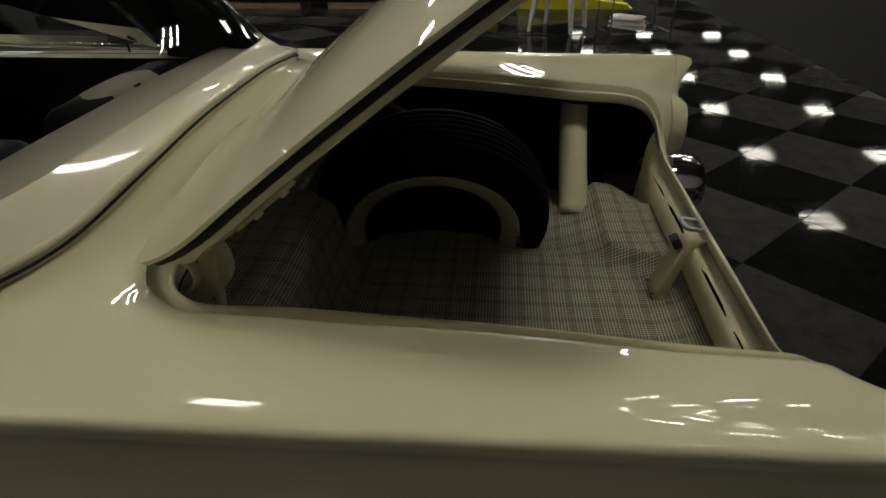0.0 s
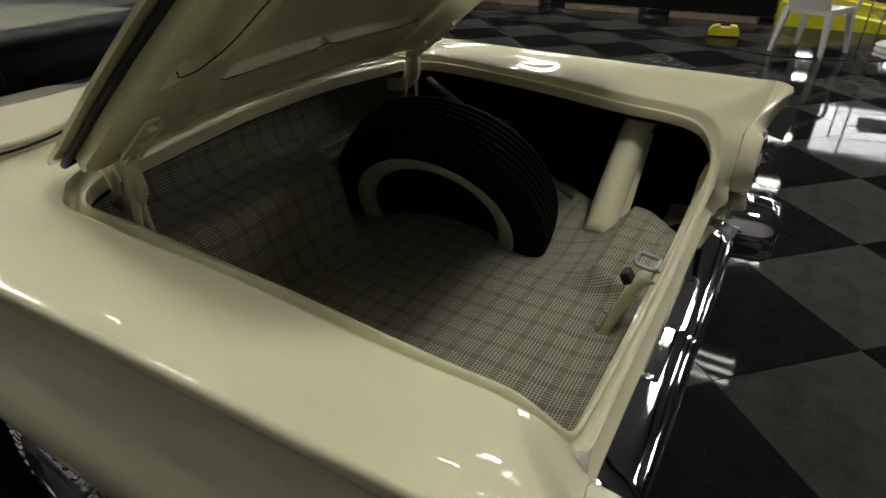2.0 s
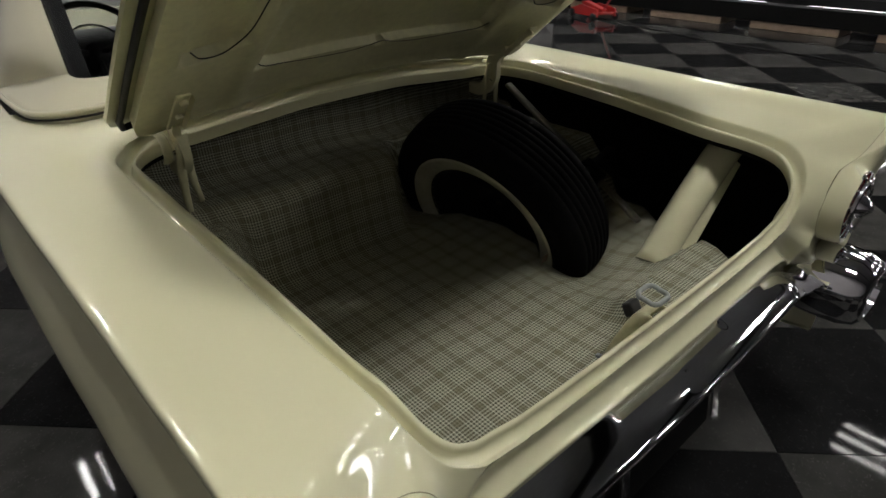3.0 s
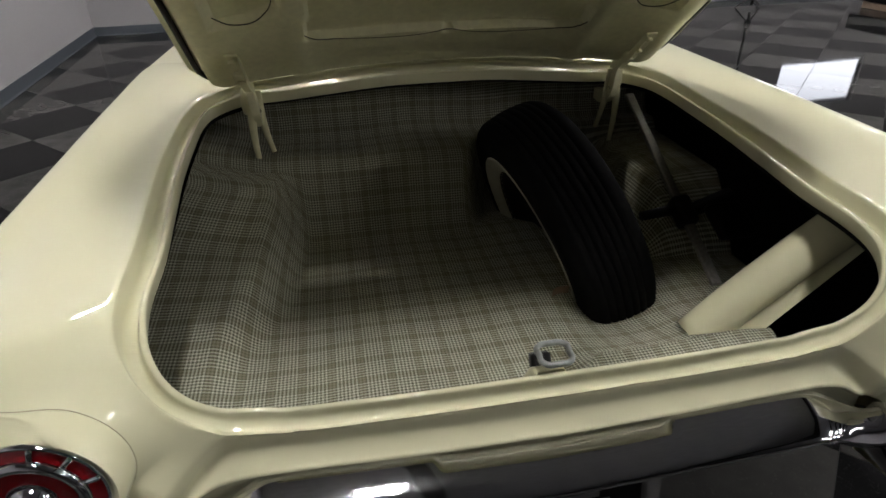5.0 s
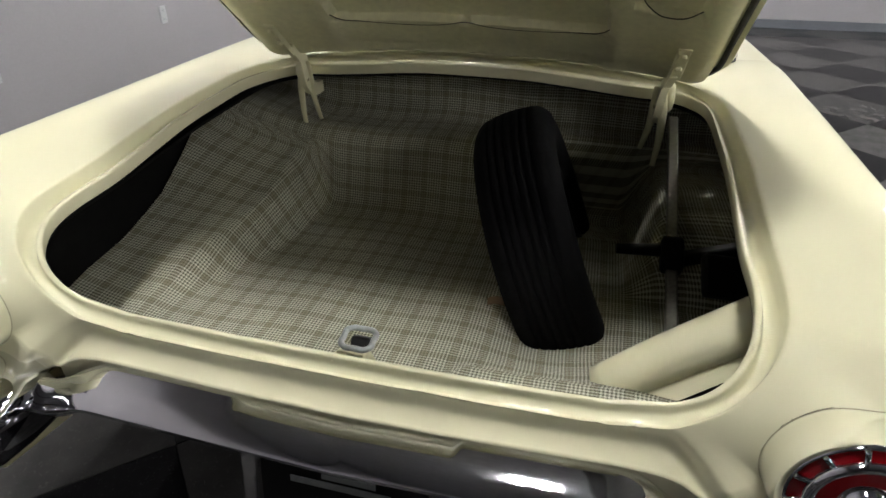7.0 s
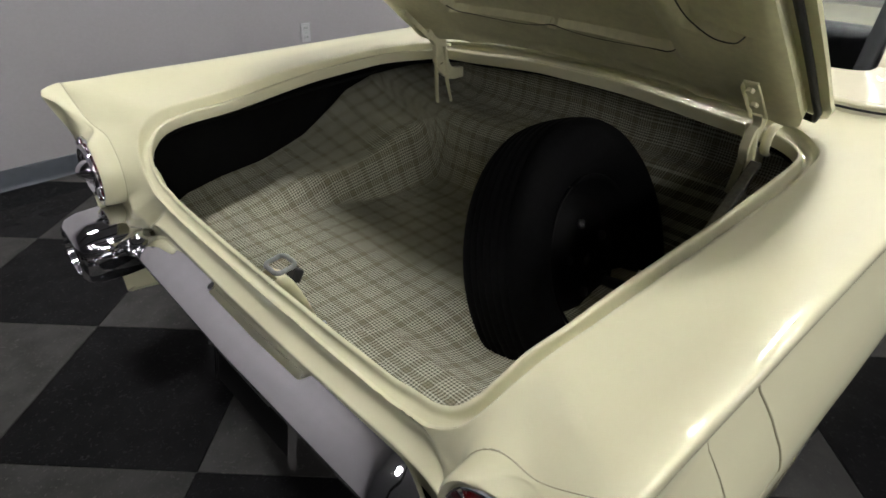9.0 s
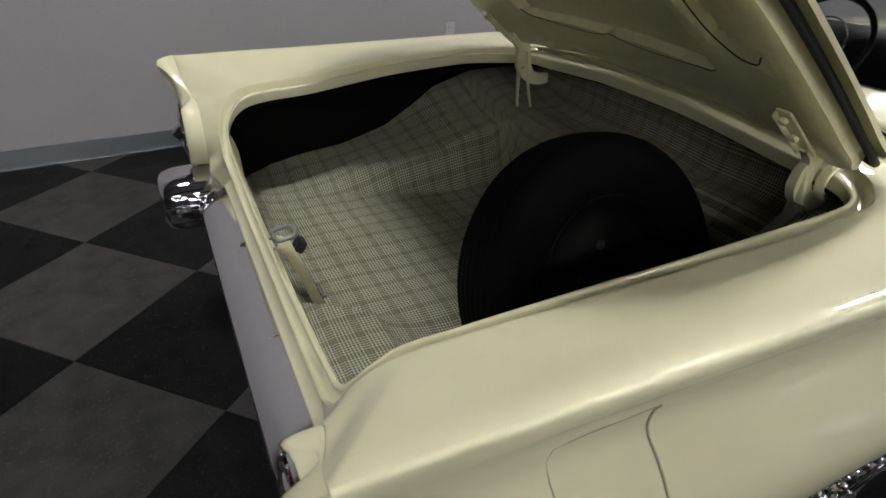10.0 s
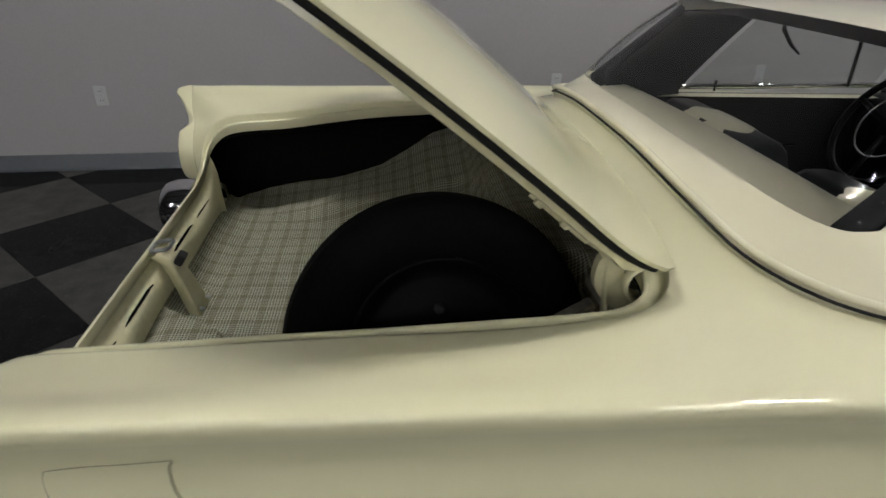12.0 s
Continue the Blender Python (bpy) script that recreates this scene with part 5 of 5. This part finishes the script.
# ---- lid latch on its bracket ----
br = []
for y, z, w in ((0.232, 0.535, 0.042), (0.222, 0.565, 0.042), (0.205, 0.62, 0.036), (0.190, 0.662, 0.030), (0.176, 0.692, 0.027), (0.160, 0.705, 0.026), (0.144, 0.710, 0.026)):
    t = 0.020
    br.append([(-w, y - t, z - 0.004), (-w, y, z), (-w + 0.003, y + 0.002, z + 0.003), (w - 0.003, y + 0.002, z + 0.003), (w, y, z), (w, y - t, z - 0.004)])
bracket = part("latch_bracket", fused("latch_bracket", *grid(br), sharp=40), paint_dull, car, "cream latch bracket bolted to the trunk floor")
md = bracket.modifiers.new("sheet", "SOLIDIFY")
md.thickness = 0.003
ml = Matrix.Translation((0.011, 0.162, 0.732)) @ Matrix.Rotation(radians(8), 4, "X") @ Matrix.Scale(0.90, 4)
sq = [(0.029, 0.0), (0.029, 0.018), (0.020, 0.025), (0.0, 0.026), (-0.020, 0.025), (-0.029, 0.018), (-0.029, 0.0), (-0.029, -0.016), (-0.021, -0.024), (0.0, -0.025), (0.021, -0.024), (0.029, -0.016), (0.029, 0.0)]
loopc = spline([(x, y, 0) for x, y in sq], 49)
v, f = moved(*tube(loopc, 0.0058, 10, False), ml)
latch = part("latch_loop", fused("latch_loop", v, f), steel, bracket, "dull zinc latch loop")
part("latch_body", block(0.036, 0.022, 0.030, 0.005, 2, Matrix.Translation((0, 0.196, 0.69)) @ Matrix.Rotation(radians(-30), 4, "X")), dark_metal, bracket, "dark latch body")
for sx in (-1, 1):
    part("latch_bolt", block(0.012, 0.012, 0.008, 0.002, 1, Matrix.Translation((sx * 0.030, 0.236, 0.556))), steel, bracket)

# ---- hinge plates, boxes and springs inside ----
for sgn in (1, -1):
    hb = thing("hinge_box", "x", "")
    del hb["label"]
    hb.parent = car
    # curved stop behind the hook of the hinge
    stop = np.array([(sgn * 0.545, 1.150 + 0.034 * math.cos(a), 0.915 + 0.034 * math.sin(a)) for a in np.linspace(radians(70), radians(250), 14)])
    part("hinge_stop", mesh_of("hinge_stop", *tube(stop, 0.011, 8, True, 0.5)), paint_dull, hb, "curved cream hinge stop")
    for (p0, p1) in (((0.520, 1.085, 0.955), (0.530, 1.100, 0.732)), ((0.505, 1.10, 0.955), (0.490, 1.125, 0.77))):
        bar = [np.array(p0) * (1 - u) + np.array(p1) * u + np.array([0.008 * math.sin(math.pi * u), 0, 0]) for u in np.linspace(0, 1, 8)]
        v, f = tube([(sgn * p[0], p[1], p[2]) for p in bar], np.interp(np.linspace(0, 1, 8), [0, 0.3, 1], [0.008, 0.012, 0.007]), 8, True, 0.35)
        part("spring_strip", mesh_of("spring_strip", v, f), paint_dull, hb)

# ---- things in the hall beyond the car ----
def plastic_chair():
    t = thing("plastic_chair", "white moulded plastic armchair standing on the tile floor", "chair", at=pose(6.12, -0.03, 0, 0, 0, 65))
    seat = [[(x, y, 0.43 - 0.018 * math.cos(math.pi * x / 0.5) * math.cos(math.pi * y / 0.5) + 0.012 * (abs(x) / 0.22) ** 4) for x in np.linspace(-0.22, 0.22, 11)] for y in np.linspace(-0.22, 0.22, 11)]
    low = [[(x, y, z - 0.012) for x, y, z in r] for r in seat]
    part("seat", fused("seat", *closed_panel(seat, low), sharp=50), white_plastic, t)
    rim_ = [(-0.225, -0.225), (0.225, -0.225), (0.225, 0.225), (-0.225, 0.225), (-0.225, -0.225)]
    apron = [[(x, y, z) for x, y in rim_] for z in (0.435, 0.385)]
    part("apron", mesh_of("apron", *grid(apron), smooth=False), white_plastic, t)
    for sx in (-1, 1):
        for sy in (-1, 1):
            leg = [[(sx * (0.205 + 0.05 * q) + dx * (1 - 0.45 * q), sy * (0.205 + 0.05 * q) + dy * (1 - 0.45 * q), 0.42 * (1 - q)) for dx, dy in ((-0.03, -0.03), (0.03, -0.03), (0.03, 0.03), (-0.03, 0.03))] for q in np.linspace(0, 1, 6)]
            v, f = grid(leg, close_v=True)
            f.append((20, 21, 22, 23))
            part("leg", fused("leg", v, f, sharp=30), white_plastic, t)
        arm_ = knots([(sx * 0.24, -0.22, 0.42), (sx * 0.265, -0.22, 0.60), (sx * 0.27, -0.12, 0.655), (sx * 0.26, 0.12, 0.66), (sx * 0.22, 0.24, 0.68)], 4)
        part("armrest", mesh_of("armrest", *tube(arm_, 0.022, 8)), white_plastic, t)
    back = [[(0.21 * math.sin(a) * (1 - 0.1 * q), 0.20 + 0.12 * q + 0.03 * math.cos(a), 0.43 + 0.40 * q) for a in np.linspace(-1.4, 1.4, 11)] for q in np.linspace(0, 1, 8)]
    back2 = [[(x, y + 0.012, z) for x, y, z in r] for r in back]
    part("backrest", fused("backrest", *closed_panel(back, back2), sharp=50), white_plastic, t)


def folded_towels(x, y, z, n, turn):
    t = thing("towel_stack", "stack of folded white towels lying on the wire cart", "towels", "towel stacks", at=pose(x, y, z, 0, 0, turn))
    for k in range(n):
        sx, sy = 0.20 - 0.01 * k, 0.15 - 0.006 * k
        ring = []
        for h in np.linspace(0, 1, 7):
            r = math.sin(math.pi * min(max(h, 0.08), 0.92)) ** 0.4
            ring.append([(sx * r * math.copysign(abs(math.cos(a)) ** 0.35, math.cos(a)) * (1 + 0.03 * math.sin(5 * a + k)), sy * r * math.copysign(abs(math.sin(a)) ** 0.35, math.sin(a)) + 0.015 * math.sin(3 * k), 0.045 * k + 0.043 * h + 0.008 * math.sin(2 * a + k)) for a in np.linspace(0, 2 * math.pi, 28, endpoint=False)])
        v, f = grid(ring, close_v=True)
        f += [tuple(range(28))[::-1], tuple(6 * 28 + i for i in range(28))]
        part("towel", mesh_of("towel", v, f), towel_mat, t)


def wire_cart():
    at = pose(5.62, -0.80, 0, 0, 0, 10)
    t = thing("wire_cart", "chrome wire shelf cart holding folded white towels", "cart", at=at)
    for sx in (-0.23, 0.23):
        for sy in (-0.33, 0.33):
            part("post", mesh_of("post", *tube([(sx, sy, 0.0), (sx, sy, 0.75)], 0.008, 10)), old_steel, t)
    for h in (0.10, 0.47, 0.74):
        sh = part("shelf", mesh_of("shelf", *tube([(-0.23, -0.33, h), (0.23, -0.33, h), (0.23, 0.33, h), (-0.23, 0.33, h), (-0.23, -0.33, h)], 0.005, 6)), old_steel, t)
        for k in range(15):
            yy = -0.31 + 0.62 * k / 14
            part("wire", mesh_of("wire", *tube([(-0.23, yy, h), (0.23, yy, h)], 0.002, 5)), old_steel, sh)
    p = at @ Vector((0.02, 0.06, 0.107))
    folded_towels(p.x, p.y, p.z, 3, 70)
    p = at @ Vector((0.0, -0.02, 0.477))
    folded_towels(p.x, p.y, p.z, 2, 95)


def wheel_chock():
    t = thing("wheel_chock", "bright yellow plastic wheel chock lying on the tiles", "chock", at=pose(6.52, 0.84, 0, 0, 0, 100) @ Matrix.Scale(0.76, 4))
    prof = [(-0.21, 0.02), (-0.21, 0.09), (-0.17, 0.15), (-0.09, 0.165), (-0.07, 0.13), (0.05, 0.13), (0.07, 0.165), (0.16, 0.15), (0.21, 0.09), (0.21, 0.02)]
    rows_ = [[(x, y, z) for x, z in prof] for y in (-0.09, 0.09)]
    v, f = grid(rows_)
    f += [tuple(range(10)), tuple(range(19, 9, -1)), (0, 10, 19, 9)]
    part("block", fused("block", v, f, smooth=False), yellow_plastic, t)
    for sx in (-0.15, 0.15):
        part("foot", block(0.07, 0.16, 0.022, 0.004, 1, Matrix.Translation((sx, 0, 0.011))), rubber, t)


def ramp(x):
    t = thing("lift_ramp", "yellow steel drive-on ramp leading up to the black lift", "ramp", "lift ramps", at=pose(x, 0, 0))
    top = [(-0.24, -1.15, 0.012), (0.24, -1.15, 0.012), (0.24, 0.40, 0.235), (-0.24, 0.40, 0.235)]
    bot = [(a, b, max(0.002, c - 0.035)) for a, b, c in top]
    part("deck", mesh_of("deck", top + bot, [(0, 1, 2, 3), (7, 6, 5, 4), (0, 4, 5, 1), (1, 5, 6, 2), (2, 6, 7, 3), (3, 7, 4, 0)], False), yellow_plastic, t)
    for sx in (-0.235, 0.235):
        side = [(sx - 0.008, -1.1, 0.0), (sx - 0.008, 0.40, 0.0), (sx - 0.008, 0.40, 0.28), (sx - 0.008, -1.1, 0.05)]
        side += [(a + 0.016, b, c) for a, b, c in side]
        part("side_plate", mesh_of("side_plate", side, [(0, 1, 2, 3), (7, 6, 5, 4), (0, 4, 5, 1), (1, 5, 6, 2), (2, 6, 7, 3), (3, 7, 4, 0)], False), yellow_plastic, t)


def car_lift():
    t = thing("car_lift", "black low drive-on car lift with white tube lights along it", "lift")
    for x in (7.72, 8.95):
        run = part("runway", slab(x - 0.27, x + 0.27, 0.42, 7.6, 0.12, 0.26, 0.01), black_paint, t, "black runway")
        part("kerb", slab(x - 0.29, x - 0.272, 0.42, 7.6, 0.10, 0.30, 0.004), black_paint, run)
        for k in range(5):
            part("under_strip", slab(x - 0.26, x + 0.22, 0.6 + 1.45 * k, 1.65 + 1.45 * k, 0.002, 0.11, 0.004), tan_floor, run, "tan strip filling the space under the runway")
    part("cross_beam", slab(8.0, 8.66, 4.2, 4.5, 0.06, 0.2, 0.01), black_paint, t)
    for y0, y1 in ((0.75, 1.42), (1.85, 2.75), (3.3, 4.2), (4.9, 5.8)):
        part("tube_light", mesh_of("tube_light", *tube([(8.32, y0, 0.20), (8.32, y1, 0.20)], 0.02, 10)), bench_glow, t, "lit white tube light")
    part("rear_panel", slab(9.6, 9.66, 0.3, 8.0, 0.0, 1.3, 0.0), black_paint, t, "black back panel")


# added glowing panel; only its reflection in the floor is known, the stand is invented
def studio_light():
    t = thing("studio_light", "made-up glowing white panel on a stand, source of a floor reflection", "lamp", at=pose(9.4, -1.02, 0, 0, 0, 0))
    part("screen", block(0.03, 1.15, 0.70, 0.004, 1, Matrix.Translation((0, 0, 1.74))), screen_glow, t)
    part("back_frame", block(0.05, 1.22, 0.77, 0.006, 1, Matrix.Translation((0.045, 0, 1.74))), dark_metal, t)
    part("mast", mesh_of("mast", *tube([(0.08, 0, 0.03), (0.08, 0, 1.7)], 0.02, 10)), dark_metal, t)
    for sy in (-0.4, 0.4):
        part("foot", block(0.5, 0.05, 0.04, 0.01, 1, Matrix.Translation((0.05, sy, 0.02))), dark_metal, t)
    part("foot_bar", block(0.05, 0.85, 0.04, 0.01, 1, Matrix.Translation((0.08, 0, 0.03))), dark_metal, t)


def trolley_jack():
    t = thing("trolley_jack", "red trolley jack with black wheels on the checkered floor", "jack", at=pose(6.75, 5.05, 0, 0, 0, 70))
    for sy in (-0.15, 0.15):
        prof = [(-0.32, 0.06), (0.34, 0.05), (0.36, 0.11), (0.1, 0.19), (-0.3, 0.16)]
        v = [(x, sy - 0.012, z) for x, z in prof] + [(x, sy + 0.012, z) for x, z in prof]
        part("side_plate", mesh_of("side_plate", v, [(4, 3, 2, 1, 0), (5, 6, 7, 8, 9)] + [(i, (i + 1) % 5, 5 + (i + 1) % 5, 5 + i) for i in range(5)], False), red_paint, t)
        for sx in (-0.26, 0.28):
            part("wheel", mesh_of("wheel", *moved(*lathe([(0.0, -0.02), (0.055, -0.02), (0.058, 0.0), (0.055, 0.02), (0.0, 0.02)], 18), Matrix.Translation((sx, sy * 1.25, 0.058)) @ Matrix.Rotation(radians(90), 4, "X"))), rubber, t)
    part("lift_arm", block(0.5, 0.10, 0.06, 0.012, 2, Matrix.Translation((0.0, 0, 0.16)) @ Matrix.Rotation(radians(-8), 4, "Y")), red_paint, t)
    part("saddle", mesh_of("saddle", *moved(*lathe([(0.0, 0.02), (0.05, 0.02), (0.055, 0.03), (0.055, 0.0), (0.0, 0.0)], 18), Matrix.Translation((0.24, 0, 0.215)))), dark_metal, t)
    part("cross_tube", mesh_of("cross_tube", *tube([(-0.28, -0.2, 0.1), (-0.28, 0.2, 0.1)], 0.02, 10)), red_paint, t)
    part("handle", mesh_of("handle", *tube([(-0.25, 0, 0.16), (-0.62, 0, 0.60), (-0.80, 0, 0.85)], 0.014, 8)), red_paint, t)


def stand():
    t = thing("light_stand", "black light stand with folding legs near the end wall", "stand", at=pose(5.9, 7.8, 0))
    part("pole", mesh_of("pole", *tube([(0, 0, 0.05), (0, 0, 2.1)], [0.022, 0.014], 10)), dark_metal, t)
    for k in range(3):
        a = radians(120 * k + 20)
        part("leg", mesh_of("leg", *tube([(0, 0, 0.20), (0.12 * math.cos(a), 0.12 * math.sin(a), 0.09), (0.21 * math.cos(a), 0.21 * math.sin(a), 0.010)], 0.009, 8)), dark_metal, t)
    part("clamp", mesh_of("clamp", *moved(*lathe([(0.0, -0.05), (0.045, -0.05), (0.05, 0.0), (0.045, 0.05), (0.0, 0.05)], 14), Matrix.Translation((0, 0, 0.21)))), dark_metal, t)


def outlet(y, z, blank=False):
    m = ROOM @ pose(WALL_X + 0.004, y, z, 0, 90, 0)
    t = thing("wall_outlet", "small grey double wall outlet on the grey wall", "outlet", "wall outlets", at=m)
    part("cover", block(0.125, 0.075, 0.008, 0.003, 2), outlet_plastic, t)
    for dz in (-0.03, 0.03):
        sock = part("socket", block(0.034, 0.034, 0.005, 0.002, 2, Matrix.Translation((dz, 0, 0.005))), outlet_plastic, t)
        for dy in (-0.007, 0.007):
            part("slot", block(0.012, 0.003, 0.002, 0.0, 1, Matrix.Translation((dz, dy, 0.0075))), outlet_dark, sock)
    part("screw", mesh_of("screw", *moved(*lathe([(0.0, 0.003), (0.003, 0.002), (0.004, 0.0)], 8), Matrix.Translation((0, 0, 0.0045)))), steel, t)


plastic_chair()
wire_cart()
wheel_chock()
ramp(7.72)
ramp(8.95)
car_lift()
studio_light()
trolley_jack()
stand()
for y, z in ((-0.88, 0.49), (2.15, 0.56), (3.75, 0.62)):
    outlet(y, z)
path_ = knots([(6.9, 5.2, 0.008), (6.6, 4.2, 0.008), (6.25, 3.0, 0.008), (6.2, 1.9, 0.008), (5.95, 1.0, 0.008), (5.75, 0.2, 0.008), (5.9, -0.5, 0.008), (6.5, -1.2, 0.008)], 10)
cable = part("floor_cable", mesh_of("floor_cable", *tube(path_, 0.007, 8)), rubber)
tagged(cable, "black power cable running across the tile floor", "cable")

# ---- floor tiles, each a slab of its own near the car ----
def tile_mesh(mat):
    bm = block(TILE - 0.0022, TILE - 0.0022, 0.006, 0.0012, 1)
    me = bpy.data.meshes.new("tile")
    bm.to_mesh(me)
    bm.free()
    me.materials.append(mat)
    return me


tile_meshes = (tile_mesh(tile_black), tile_mesh(tile_grey))
ORIGIN = (-1.145, -0.026)      # a joint crossing
inv = ROOM.inverted()
cells = []
for i in range(-40, 60):
    for j in range(-40, 60):
        lx, ly = (i + 0.5) * TILE, (j + 0.5) * TILE
        a = radians(TILE_TURN)
        wx, wy = ORIGIN[0] + lx * math.cos(a) - ly * math.sin(a), ORIGIN[1] + lx * math.sin(a) + ly * math.cos(a)
        p = inv @ Vector((wx, wy, 0))
        if not (WALL_X - 0.3 < p.x < 16.0 and APRON_Y - 0.25 < p.y < FRONT_Y + 0.3):
            continue
        cells.append((math.hypot(p.x - 0.5, p.y - 1.0), wx, wy, (i + j + 1) % 2))
cells.sort()
rest = ([], []), ([], [])
for k, (d, wx, wy, odd) in enumerate(cells):
    m = pose(wx, wy, -0.003, 0, 0, TILE_TURN)
    if k < 300:
        ob = new("tile", tile_meshes[odd])
        ob.parent = floor_ob
        ob.matrix_parent_inverse = floor_ob.matrix_basis.inverted()
        ob.matrix_basis = m
    else:
        h = TILE / 2 - 0.0011
        q = [m @ Vector(c) for c in ((-h, -h, 0.003), (h, -h, 0.003), (h, h, 0.003), (-h, h, 0.003), (-h, -h, -0.003), (h, -h, -0.003), (h, h, -0.003), (-h, h, -0.003))]
        o = len(rest[odd][0])
        rest[odd][0].extend(tuple(c) for c in q)
        for fc in ((0, 1, 2, 3), (0, 4, 5, 1), (1, 5, 6, 2), (2, 6, 7, 3), (3, 7, 4, 0)):
            rest[odd][1].append(tuple(o + c for c in fc))
for odd, mat in enumerate((tile_black, tile_grey)):
    if rest[odd][0]:
        ob = part("far_tiles", mesh_of("far_tiles", *rest[odd], smooth=False), mat, floor_ob, "", "stuff")
        ob.matrix_parent_inverse = floor_ob.matrix_basis.inverted()
